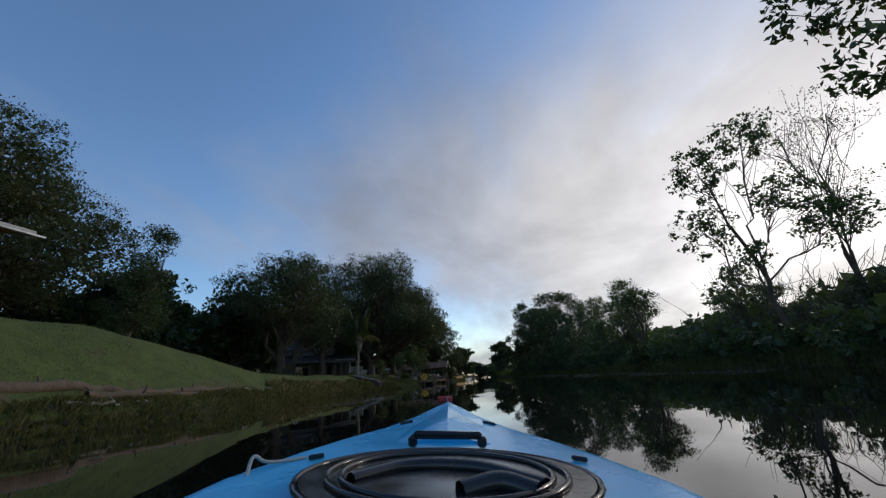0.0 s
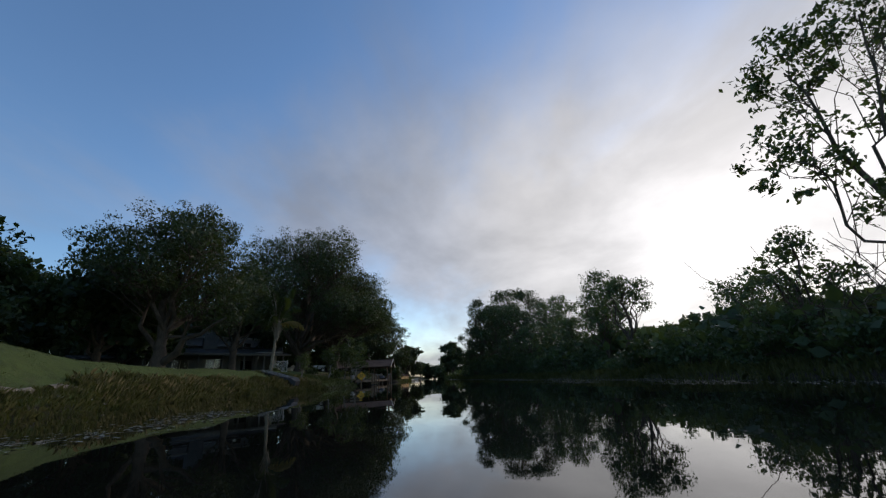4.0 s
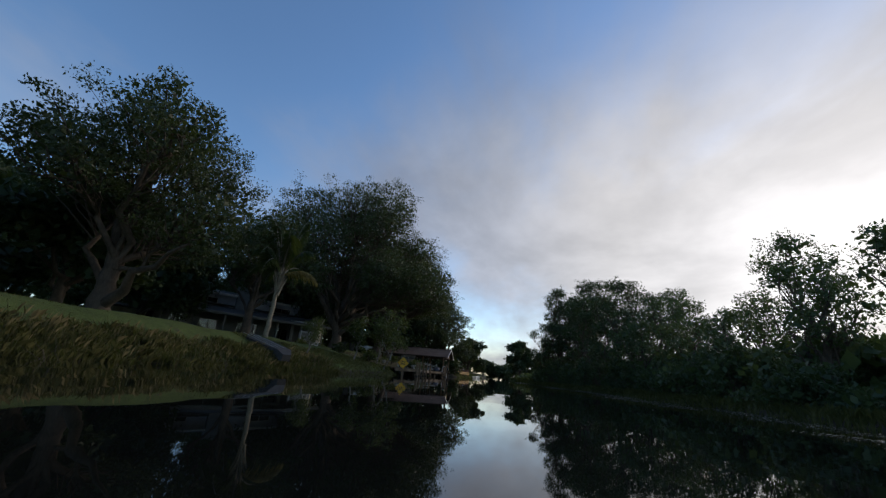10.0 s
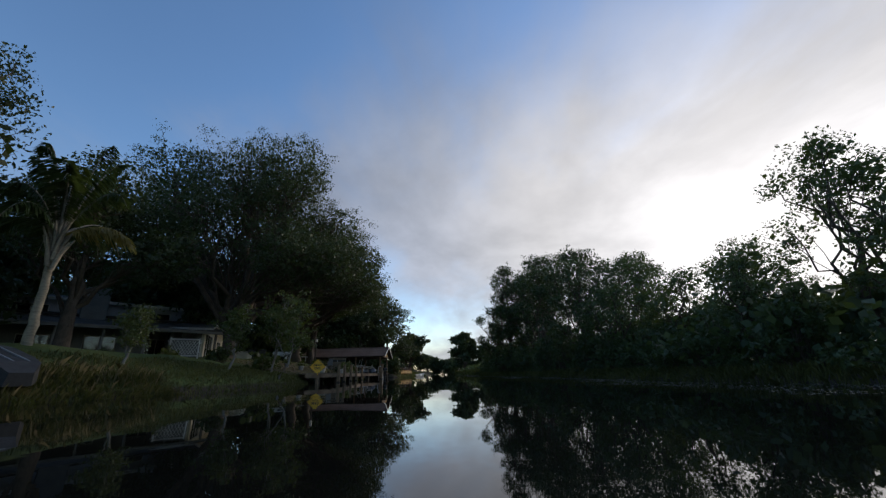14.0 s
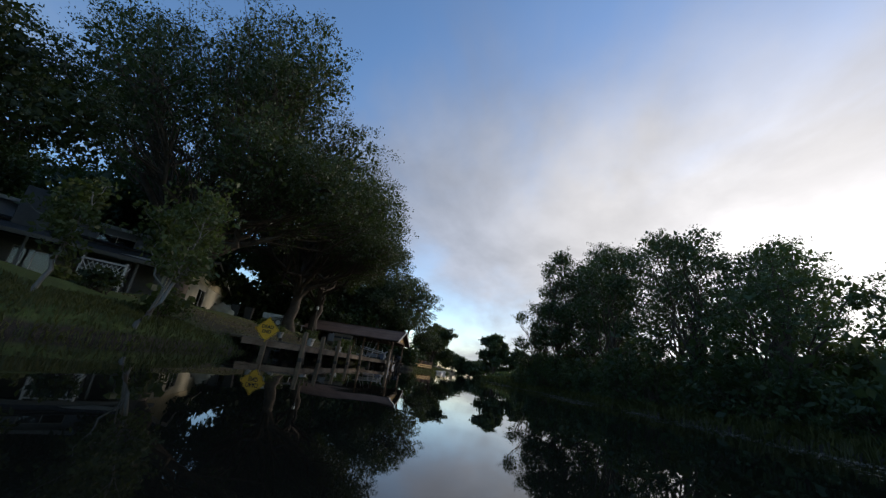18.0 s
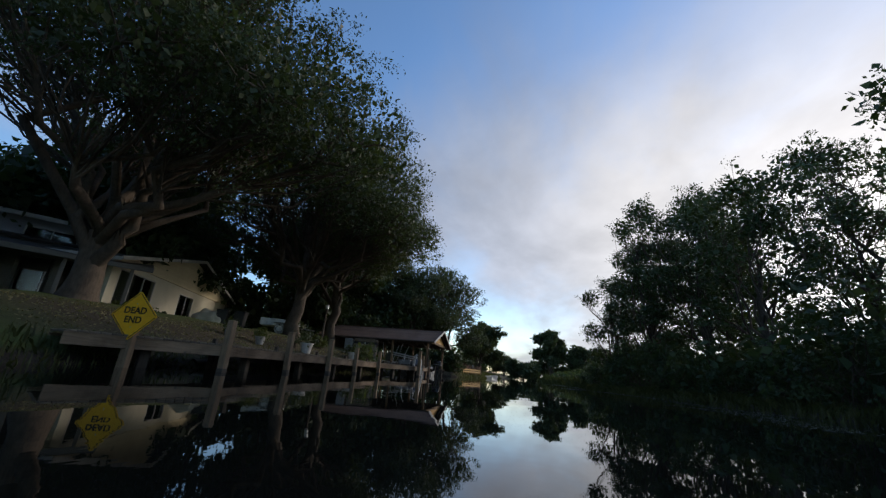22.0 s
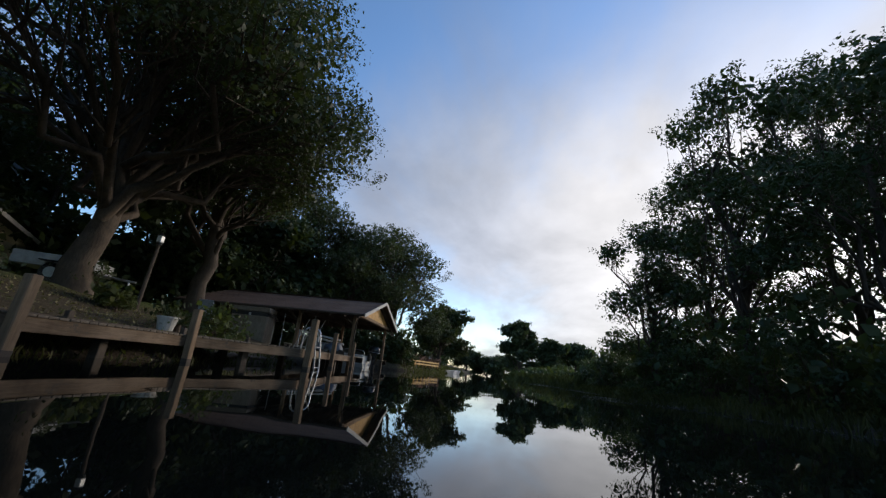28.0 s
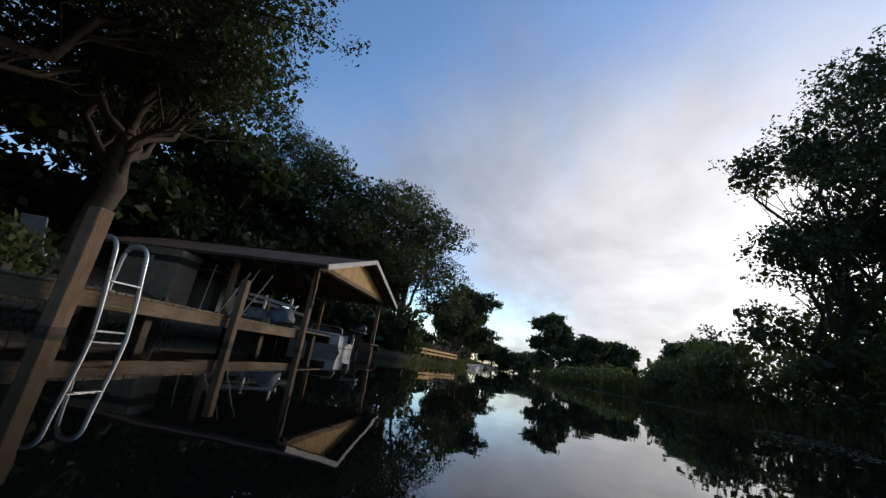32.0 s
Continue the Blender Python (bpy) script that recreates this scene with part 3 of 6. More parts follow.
# the great oaks
oak((-24.1, 15.4), 15.4, 2.8, 8.8, 0.46, 3.2, 11, "tall broad oak with a dark crown behind the wooden house", 0.66, 0.16, per=52, spread=0.68)
oak((-14.7, 28.4), 12.2, 2.6, 6.5, 0.42, 2.2, 12, "live oak with a low limb reaching out over the lawn", 0.70, 0.155, per=52, extra=[((0.2, 0, 0.6), (4.6, -1.2, 3.2), 0.26)], spread=0.66)
oak((-13.3, 48.0), 19.2, 4.2, 9.8, 0.50, 2.6, 13, "huge spreading oak with forked trunk beside the porch", 0.60, 0.135, per=48, spread=0.68, inner=3.4,
    more=[(8.0, -2.0, 6.8, 3.2, 3.4, 2.8), (9.6, 1.5, 7.2, 2.8, 3.6, 2.6), (5.5, -4.8, 7.0, 3.6, 3.4, 3.0), (5.0, -3.0, 11.5, 3.8, 3.8, 3.0), (7.0, 1.5, 10.8, 3.4, 3.6, 2.8), (-4.0, -3.5, 13.6, 4.0, 4.0, 3.4), (-6.5, 0.0, 10.5, 3.6, 3.6, 3.2)], extra=[((0.1, 0, 1.2), (3.8, -1.2, 7.8), 0.30), ((0, 0, 1.4), (-3.0, 0.6, 8.0), 0.27)])
oak((-13.0, 60.0), 17.4, 5.4, 9.7, 0.45, 5.0, 14, "huge oak with a thick grey trunk behind the dock", 0.60, 0.135, per=48, spread=0.68,
    more=[(8.0, -4.0, 7.4, 3.0, 3.6, 2.8), (8.2, 0.6, 7.6, 2.6, 3.2, 2.6), (5.5, -6.5, 8.0, 3.4, 3.2, 2.8), (5.5, -4.0, 11.8, 3.6, 3.8, 3.0), (-3.0, -6.5, 8.4, 3.6, 3.6, 2.6), (1.5, -7.5, 9.5, 3.2, 3.2, 2.6), (-6.5, -3.0, 7.6, 3.6, 3.6, 2.6), (-6.0, 3.0, 7.4, 3.6, 3.6, 2.6), (-2.0, 6.0, 7.6, 3.4, 3.4, 2.4), (6.4, 3.6, 8.8, 3.4, 3.4, 2.8), (4.4, 5.6, 8.0, 3.4, 3.4, 2.6), (7.0, -1.5, 10.6, 3.4, 3.4, 2.8), (2.0, 1.0, 12.0, 4.2, 4.2, 3.2)], inner=3.4, extra=[((0, 0, 2.8), (5.2, 0.8, 7.6), 0.24)])
oak((-16.1, 39.6), 11.0, 3.6, 6.0, 0.34, 3.0, 19, "broad dark oak standing before the porch", 0.62, 0.165, per=46, spread=0.66)
oak((-13.6, 66.0), 14.2, 5.2, 6.6, 0.42, 5.0, 15, "tall oak standing behind the boathouse", 0.62, 0.16, per=48, spread=0.66)
oak((-8.2, 84.5), 14.5, 1.6, 6.6, 0.34, 2.4, 16, "round oak on the bank beyond the boathouse", 0.60, 0.175, per=44, spread=0.66)
oak((-11.2, 80.0), 12.6, 2.8, 6.2, 0.32, 3.4, 20, "dense oak close behind the boathouse", 0.60, 0.175, per=44, spread=0.66)
oak((-15.0, 79.0), 15.2, 4.0, 5.8, 0.34, 4.2, 21, "tall oak behind the slip of the boathouse", 0.60, 0.175, per=44, spread=0.66)
oak((-4.51, 93), 8.6, 1.2, 4.4, 0.26, 2.0, 17, "round bushy tree on the far lawn bank", 0.7, 0.28)
oak((-6.04, 104), 8.0, 1.0, 4.6, 0.26, 2.0, 18, "round bushy tree on the far lawn bank", 0.7, 0.30)
for n, (x, y, h, r) in enumerate(((-24.15, 24, 10.5, 6.2), (-20.12, 31, 9.5, 5.4), (-30.59, 33, 12, 7), (-26.57, 42, 12, 7), (-22.54, 54, 13, 7), (-32.2, 20, 13, 7.5), (-26.57, 64, 13, 7), (-19.8, 70, 15, 7.2), (-16.4, 73.5, 13, 5.6), (-24.5, 59, 14, 7), (-16.91, 78, 12, 6), (-12.88, 84, 11, 6), (-38.64, 46, 13, 8), (-17.71, 96, 12, 7), (-28.98, 4, 12, 7), (-34.62, 53, 13, 7.5), (-31.4, 61, 12, 7))):
    oak((x, y), h, 1.4, r, 0.3, 2.2, 30 + n, "dark oak in the row of trees behind the lawns", 0.42, 0.36, OAK_LEAF_DARK, per=15, spread=0.80, group="trees behind the lawns", twigs=False)
tree("young_tree", on_ground(-16.5, 17.2), 9, [(0, 0, 3.4, 2.0, 2.0, 1.9), (0.3, 0, 5.6, 1.5, 1.5, 1.6), (0.8, 0.2, 7.6, 0.9, 0.9, 1.3)], 1.6, 0.13, 50, "slim young tree with feathery top beside the lawn", leaf=0.15, density=2.0, leaf_mat=OAK_LEAF_DARK)


def slim_tree(place, height, seed, label, mat=None, leaf=0.13, density=4.0, lean=(0.2, 0.1), bark=None):
    lobes = [(lean[0], lean[1], height * 0.5, height * 0.26, height * 0.26, height * 0.2), (lean[0] * 1.6, lean[1], height * 0.75, height * 0.2, height * 0.2, height * 0.2),
             (-lean[0], lean[1], height * 0.62, height * 0.2, height * 0.22, height * 0.16), (lean[0] * 2, -lean[1], height * 0.36, height * 0.2, height * 0.2, height * 0.12)]
    return tree("sapling", on_ground(*place), height, lobes, height * 0.3, 0.05, seed, label, "sapling", leaf, density, per=22, spread=0.34, leaf_mat=mat or YOUNG_LEAF, lean=lean, bark=bark or BARK_PALE, shell=0.25, inner=0)


slim_tree((-6.12, 38.4), 4.2, 61, "leafy young willow with a thin pale stem at the water", density=2.4, lean=(0.5, 0.2), leaf=0.16)
slim_tree((-6.92, 39.6), 4.6, 62, "bushy young willow beside the dead end sign", density=2.6, leaf=0.16)
slim_tree((-7.73, 37.6), 3.4, 63, "bushy young willow on the grassy shore", density=2.6, leaf=0.15)
slim_tree((-8.53, 33.4), 2.2, 64, "small light green bush near the palm", density=7, leaf=0.1)

# the brushy bank: small trees over dense brush
R_TREES = (
    (11.11, 16.8, 4.6, 1.9, 0.8, 65, BRUSH_LEAF, 0.8), (11.27, 30.2, 6.1, 2.1, 1.0, 66, BRUSH_LEAF, 0.9),
    (10.46, 25.8, 6.0, 1.8, 3.3, 71, BRUSH_LEAF, 1.4), (11.0, 35.4, 5.0, 2.0, 1.0, 72, BRUSH_LEAF, 0.9), (12.7, 33.0, 8.4, 2.3, 3.6, 73, BRUSH_LEAF, 0.9),
    (9.66, 42.5, 5.8, 2.6, 1.6, 74, BRUSH_LEAF, 0.75), (12.48, 46.5, 8.6, 2.8, 2.4, 75, BRUSH_LEAF, 0.7), (9.3, 46.2, 8.8, 2.8, 1.8, 86, OAK_LEAF_DARK, 0.8), (8.77, 53.6, 10.6, 3.2, 2.2, 76, OAK_LEAF_DARK, 0.85),
    (9.2, 58.6, 11.6, 3.9, 2.2, 77, OAK_LEAF_DARK, 0.9), (6.7, 65.8, 8.9, 2.7, 0.6, 78, OAK_LEAF_DARK, 1.5), (9.6, 66.8, 12.6, 3.6, 0.6, 89, OAK_LEAF_DARK, 1.3), (7.6, 61.6, 13.0, 2.6, 2.6, 90, OAK_LEAF_DARK, 1.0), (12.08, 63, 14.6, 3.9, 1.4, 79, OAK_LEAF_DARK, 1.3),
    (15.3, 40, 7.2, 3.2, 1.2, 80, BRUSH_LEAF, 0.9), (16.1, 24, 4.9, 2.6, 0.8, 81, BRUSH_LEAF, 0.9), (15.7, 51, 10.5, 3.6, 1.2, 82, BRUSH_LEAF, 1.0), (12.08, 40.5, 5.6, 2.4, 0.8, 87, BRUSH_LEAF, 1.0), (13.2, 55, 12.4, 3.6, 1.2, 88, OAK_LEAF_DARK, 1.0))
for x, y, h, r, low, seed, mat, density in R_TREES:
    oak((x, y), h, low, r, 0.10 + h * 0.006, h * 0.28, seed, "slender tree with a leafy crown above the brush", density, 0.125, mat, per=31, spread=0.44, shell=0.4, inner=4.5 if y > 50 else 2.4, group="trees over the brush", bark=BARK)
tree("tall_tree", on_ground(9.4, 12.4), 11, [(-1.1, 0.5, 7.6, 1.5, 1.5, 1.6), (0.3, -0.5, 8.5, 1.6, 1.6, 1.2), (-1.5, 0.7, 5.0, 1.2, 1.3, 1.6), (0.7, -0.7, 5.8, 1.5, 1.5, 1.2), (2.0, -1.0, 4.6, 1.6, 1.6, 1.4), (-0.5, -0.1, 3.6, 1.0, 1.0, 0.8)],
     3.4, 0.10, 83, "slender tree with broad leaves in open clusters", leaf=0.17, density=1.7, per=20, spread=0.34, leaf_mat=BRUSH_LEAF, lean=(-0.2, 0.1), shell=0.3, inner=0)
tree("tall_tree", on_ground(12.6, 13.0), 11, [(-0.6, 0.4, 9.0, 1.8, 1.8, 2.2), (0.9, -0.4, 9.4, 1.8, 1.8, 1.8), (0.2, 0.0, 6.0, 2.0, 2.0, 1.8)],
     3.4, 0.10, 84, "nearly bare tree with fine twigs and few leaves", leaf=0.10, density=2.2, per=7, spread=0.4, leaf_mat=GREY_LEAF, lean=(-0.2, 0.1), shell=0.2, inner=0)
tree("tall_tree", on_ground(11.67, 4.2), 12, [(-4.9, 1.6, 7.1, 2.0, 1.6, 0.55), (-4.6, 1.5, 5.5, 1.8, 1.5, 0.40), (-4.1, 1.3, 4.2, 1.0, 1.0, 0.25), (0.6, 0.4, 9.6, 2.4, 2.4, 1.2)],
     4.2, 0.2, 85, "tall tree with level leafy boughs over the bank", leaf=0.2, density=1.6, per=30, spread=0.4, leaf_mat=OAK_LEAF_DARK, shell=0.3, inner=0)
# the end of the canal
for n, (x, y, h, r) in enumerate(((7.08, 120, 12.0, 4.5), (12.72, 122, 8.5, 4.2), (18.52, 128, 9, 5), (2.42, 150, 7.5, 5.5), (-2.82, 150, 7.0, 5.0), (7.25, 160, 7, 6), (24.15, 110, 9, 6), (-9.66, 140, 9, 6))):
    oak((x, y), h, 0.8, r, 0.3, 2.5, 100 + n, "round tree standing at the end of the canal", 0.5, 0.56, OAK_LEAF, per=15, spread=0.8, group="trees at the end of the canal", twigs=False)


def shrub(place, height, radius, seed, label, mat, clumps=46, per=52, leaf=0.16, name="shrub", group="brush of the brushy bank"):
    rng = np.random.default_rng(seed)
    root = thing(name, on_ground(*place), 0, label, "shrub", group)
    root.scale = (CROWN,) * 3
    way = rng.normal(size=(clumps, 3))
    way[:, 2] = np.abs(way[:, 2])
    way /= np.linalg.norm(way, axis=1, keepdims=True)
    at = way * np.array([radius, radius, height]) * (0.45 + 0.55 * rng.random((clumps, 1))) * rng.uniform(0.75, 1.12, (clumps, 1))
    at[:, 2] = np.maximum(at[:, 2], 0.15)
    lines = [(bend((rng.normal() * 0.2, rng.normal() * 0.2, -0.1), q, rng, 0.12, 4), np.linspace(0.022, 0.006, 4), 3) for q in at]
    part("stem", tubes("stem", lines), BARK, root)
    spots = np.repeat(at, per, 0) + ball(rng, clumps * per) * np.array([0.26, 0.26, 0.18]) * radius
    spots = spots[spots[:, 2] > 0.02]
    part("foliage", leaves("foliage", spots, leaf, rng), mat, root)
    heart = np.clip(rng.normal(size=(130, 3)) * 0.4, -0.75, 0.75) * np.array([radius, radius, height * 0.5]) + np.array([0, 0, height * 0.45])
    tagged(part("inner_foliage", leaves("inner_foliage", heart[heart[:, 2] > 0.1], leaf * 2.2, rng, narrow=0.7), mat, root), kind="stuff")
    return root


rng = np.random.default_rng(5)
for n in range(46):
    y = 1.5 + n * 1.75 + rng.uniform(-0.6, 0.6)
    x = float(shore_right(y)) + rng.uniform(1.0, 2.0)
    h = 1.55 + 0.35 * float(smooth(26, 34, y)) + 0.6 * math.sin(y * 0.43) + rng.uniform(-0.3, 0.7) + 1.3 * float(smooth(34, 44, y)) - 1.6 * float(smooth(70, 76, y))
    shrub((x, y), h, rng.uniform(1.1, 1.7), 200 + n, "dense dark brush leaning over the water", BRUSH_LEAF if n % 3 else OAK_LEAF_DARK, 46, 36, 0.15)
    if n % 2:
        shrub((x + rng.uniform(2.2, 3.4), y + rng.uniform(-1, 1)), h * 1.35 + 0.5, rng.uniform(1.7, 2.3), 300 + n, "tall tangled brush behind the shore", BRUSH_LEAF, 48, 36, 0.155)
for n in range(16):
    y = 82 + n * 3.0 + rng.uniform(-0.8, 0.8)
    shrub((float(shore_right(y)) + rng.uniform(1.4, 3.2), y), rng.uniform(1.3, 2.4), rng.uniform(1.4, 2.2), 400 + n, "light green bush on the far brushy bank", YOUNG_LEAF if n % 2 else BRUSH_LEAF, 44, 44, 0.26)
for n in range(10):
    y = 79 + n * 4.4
    shrub((float(shore_left(y)) - rng.uniform(2.5, 4.5), y), rng.uniform(1.2, 2.2), rng.uniform(1.2, 1.9), 430 + n, "bush on the far lawn bank", OAK_LEAF, 44, 44, 0.24, group="brush of the far lawn bank")
for n in range(9):
    shrub((-11.7 + n * 0.76 + rng.uniform(-0.3, 0.3), 77.0 + rng.uniform(-0.6, 0.8)), rng.uniform(1.8, 3.2), rng.uniform(1.1, 1.6), 450 + n, "dark bush behind the boathouse", OAK_LEAF_DARK, 44, 44, 0.2, group="bushes behind the boathouse")


def hedge(name, label, a, b, height, depth, seed, mat, count):
    """A far hedgerow that closes the view between the trees, one object."""
    rng = np.random.default_rng(seed)
    t = rng.random(count)
    x, y = a[0] + (b[0] - a[0]) * t + rng.normal(size=count) * depth, a[1] + (b[1] - a[1]) * t + rng.normal(size=count) * depth
    tall = height * np.array([0.8 + 0.5 * noise.noise(Vector((v * 9.0, seed, 0))) for v in t])
    z = ground_height(x, y) + tall * rng.random(count) ** 0.8
    tagged(part(name, leaves(name, np.stack([x, y, z], 1), 0.5, rng, narrow=0.7), mat), label, "hedge", kind="stuff")


hedge("hedge", "dark hedgerow behind the houses and lawns", (-37.03, 8), (-32.2, 80), 4.5, 1.2, 41, OAK_LEAF_DARK, 12000)
hedge("hedge", "dark hedgerow behind the garden of the cream house", (-28.98, 58), (-12.08, 78), 5.0, 1.0, 42, OAK_LEAF_DARK, 14000)
hedge("hedge", "tangled undergrowth behind the brushy shore", (13.69, -4), (13.69, 74), 2.6, 1.2, 43, BRUSH_LEAF, 16000)
hedge("hedge", "low woods at the end of the canal", (-32.2, 165), (48.3, 160), 6.0, 2.5, 44, OAK_LEAF_DARK, 9000)


def grass_band(name, label, ys, side, inland, tall, count, seed, mat, wide=0.012):
    """Uncut grass and reeds along a shore, one object."""
    rng = np.random.default_rng(seed)
    y = rng.uniform(*ys, count)
    clump = np.array([noise.noise(Vector((v * 0.9, seed, 0))) for v in y])
    d = rng.uniform(*inland, count) + clump * 0.35
    x = shore_left(y) - d if side < 0 else shore_right(y) + d
    z = ground_height(x, y) - 0.02
    keep = z > -0.35
    xyz = np.stack([x, y, np.maximum(z, -0.3)], 1)[keep]
    ob = part(name, blades(name, xyz, tall * (0.75 + 0.6 * np.clip(clump, -0.6, 0.8))[keep], rng, wide), mat)
    tagged(ob, label, "grass", kind="stuff")


grass_band("shore_grass", "tufts of uncut green grass along the lawn shore", (-2, 24), -1, (-0.35, 0.7), 0.22, 28000, 1, REED, 0.0042)
grass_band("lawn_grass", "mown lawn grass on the sloping bank", (-3, 26), -1, (0.3, 6.0), 0.06, 28000, 10, REED, 0.007)
grass_band("shore_reeds", "tall green reeds and grasses on the lawn shore", (17, 33), -1, (-0.35, 1.2), 0.30, 20000, 2, REED, 0.0040)
grass_band("dry_grass", "dry straw-coloured grass among the reeds", (17, 33), -1, (0.0, 1.3), 0.38, 3200, 3, REED_DRY, 0.0035)
grass_band("bank_grass", "short rough grass on the bank by the willows", (30, 42), -1, (-0.3, 2.6), 0.17, 12000, 9, REED)
grass_band("dock_grass", "grass and weeds growing under the dock", (41, 64), -1, (-0.5, 0.3), 0.22, 2600, 4, REED)
grass_band("low_reeds", "low green reeds along the brushy shore", (2, 78), 1, (-0.6, 0.9), 0.36, 20000, 5, REED, 0.010)
grass_band("far_reeds", "tall bright green grass on the far brushy bank", (74, 130), 1, (-0.4, 4.0), 0.9, 12000, 6, REED, 0.03)
grass_band("purple_grass", "tall purple-brown plumes of ornamental grass on the far bank", (83, 93), -1, (0.3, 1.6), 1.0, 1600, 8, PLUME, 0.03)
grass_band("far_grass", "bright green grass on the far lawn bank", (76, 120), -1, (-0.3, 3.0), 0.35, 7000, 7, REED, 0.025)
# ---- dock, sign and boathouse ----
DECK = 0.52                            # the dock's top over the water


def post(place, top, size=0.15, lean=(0, 0), label="square weathered dock post standing in the water", bottom=-1.1):
    root = thing("dock_post", place, 0, label, "post", "dock posts")
    root.rotation_euler = (radians(lean[0]), radians(lean[1]), 0)
    bm = box((size, size, top - bottom), (0, 0, (top + bottom) / 2), bevel=0.012)
    part("timber", bm, WOOD, root)
    bm = box((size * 1.02, size * 1.02, 0.20), (0, 0, -0.02), bevel=0.01)
    part("wet_foot", bm, WOOD_DARK, root, "dark wet band at the waterline")
    return root


DOCK_LINE = ((-6.6, 43.2), (-5.5, 45.3), (-5.8, 48.05), (-5.96, 50.8), (-6.14, 53.5), (-6.3, 56.8), (-5.12, 59.7), (-5.66, 63.1), (-5.9, 66.5))
for n, (x, y) in enumerate(DOCK_LINE[1:6]):
    post((x + 0.12, y, 0), 1.06 + 0.05 * ((n * 7) % 3 - 1), 0.14, ((n * 5) % 3 - 1, (n * 3) % 3 - 1))
post((-4.92, 59.7, 0), 1.34, 0.17, (1, 1.5), "thick weathered post beside the boarding ladder")
post((-5.5, 63.1, 0), 1.24, 0.14, (0, 0.5))
post((-5.75, 66.2, 0), 1.12, 0.13)


def dock_run(a, b, width=1.25, label="narrow weathered plank dock along the bank"):
    """A stretch of dock between two points of its water edge: planks, rim boards and piles."""
    a, b = Vector((*a, 0)), Vector((*b, 0))
    long = (b - a).length
    turn = math.degrees(math.atan2(b.y - a.y, b.x - a.x)) - 90
    root = thing("dock", tuple(a), turn, label, "dock", "dock runs")
    part("rim_board", box((0.05, long, 0.20), (0.0, long / 2, DECK - 0.12), bevel=0.008), WOOD_LONG, root)
    part("inner_board", box((0.05, long, 0.16), (-width, long / 2, DECK - 0.12), bevel=0.008), WOOD_LONG, root)
    count = max(2, int(long / 0.145))
    step = long / count
    plank = box((width + 0.06, step - 0.012, 0.035), bevel=0.004)
    data = None
    for n in range(count):
        if data is None:
            ob = part("plank", plank, PLANK, root)
            data = ob.data
        else:
            ob = new("plank", data)
            ob.parent = root
        ob.location = (-width / 2 + 0.01, (n + 0.5) * step, DECK - 0.005)
        ob.rotation_euler = (0, 0, radians(random.uniform(-0.4, 0.4)))
    for n in range(max(1, round(long / 2.6))):
        y = (n + 0.5) * long / max(1, round(long / 2.6))
        for x in (-0.25, -width + 0.2):
            part("piling", box((0.16, 0.16, DECK + 1.0), (x, y, (DECK - 1.06) / 2), bevel=0.01), WOOD_DARK, root)
    return root


PLANK = surface("dock_plank", (0.25, 0.19, 0.13), (0.12, 0.09, 0.06), 0.88, 7, 2.0, (0.6, 6, 6), 0.4, vary=0.28)
for a, b in zip(DOCK_LINE, DOCK_LINE[1:]):
    dock_run(a, b)


def seawall():
    """Dark boards added under the dock: they hide the bank and imitate the deep shade there."""
    root = thing("seawall", (-7.25, 47.0, 0), 0, "dark boards added for the shade under the dock", "seawall")
    for row in range(3):
        for n in range(6):
            y = 1.35 + n * 2.7
            part("board", box((0.05, 2.68, 0.295), (-0.02 * n + random.uniform(-0.01, 0.01), y, -0.16 + row * 0.30), (0, random.uniform(-2, 2), 0.4), 0.006), WOOD_DARK, root)
    for n in range(7):
        part("stake", box((0.10, 0.10, 1.5), (0.09 - 0.02 * n, 0.05 + n * 2.7, -0.05), bevel=0.008), WOOD_DARK, root)


seawall()


def dead_end_sign():
    root = thing("road_sign", (-6.2, 43.9, 0), 8, "yellow diamond sign reading dead end on a wooden post", "sign")
    side, mid = 0.60, 0.86
    part("post", box((0.15, 0.12, 1.7), (0, 0.08, -0.05), bevel=0.01), WOOD, root)
    bm = box((side, 0.008, side), (0, 0, 0))
    corners = [e for e in bm.edges if abs(e.verts[0].co.x - e.verts[1].co.x) < 1e-6 and abs(e.verts[0].co.z - e.verts[1].co.z) < 1e-6]
    bmesh.ops.bevel(bm, geom=corners, offset=0.03, segments=4, affect="EDGES", profile=0.5)
    bmesh.ops.transform(bm, matrix=Matrix.Translation((0, 0, mid)) @ Matrix.Rotation(radians(45), 4, "Y"), verts=bm.verts)
    part("plate", bm, YELLOW_SIGN, root)
    bm = bmesh.new()
    inner, wide = side / 2 - 0.02, 0.012
    for s in (-1, 1):
        box((side - 0.08, 0.003, wide), (0, 0, s * inner), bm=bm)
        box((wide, 0.003, side - 0.08), (s * inner, 0, 0), bm=bm)
    bmesh.ops.transform(bm, matrix=Matrix.Translation((0, -0.006, mid)) @ Matrix.Rotation(radians(45), 4, "Y"), verts=bm.verts)
    part("border", bm, BLACK_PAINT_AND_SHADE, root, "thin black border line")
    for word, z in (("DEAD", mid + 0.035), ("END", mid - 0.125)):
        text = bpy.data.curves.new("lettering", "FONT")
        text.body, text.size, text.align_x, text.extrude, text.offset = word, 0.155, "CENTER", 0.0015, 0.004
        text.materials.append(BLACK_PAINT_AND_SHADE)
        ob = new("lettering", text)
        ob.parent = root
        ob.location, ob.rotation_euler = (0, -0.0065, z), (radians(90), 0, 0)
    for z in (mid + 0.2, mid - 0.2):
        part("bolt", rod((0, -0.012, z), (0, 0.02, z), 0.009), GALV, root)


dead_end_sign()


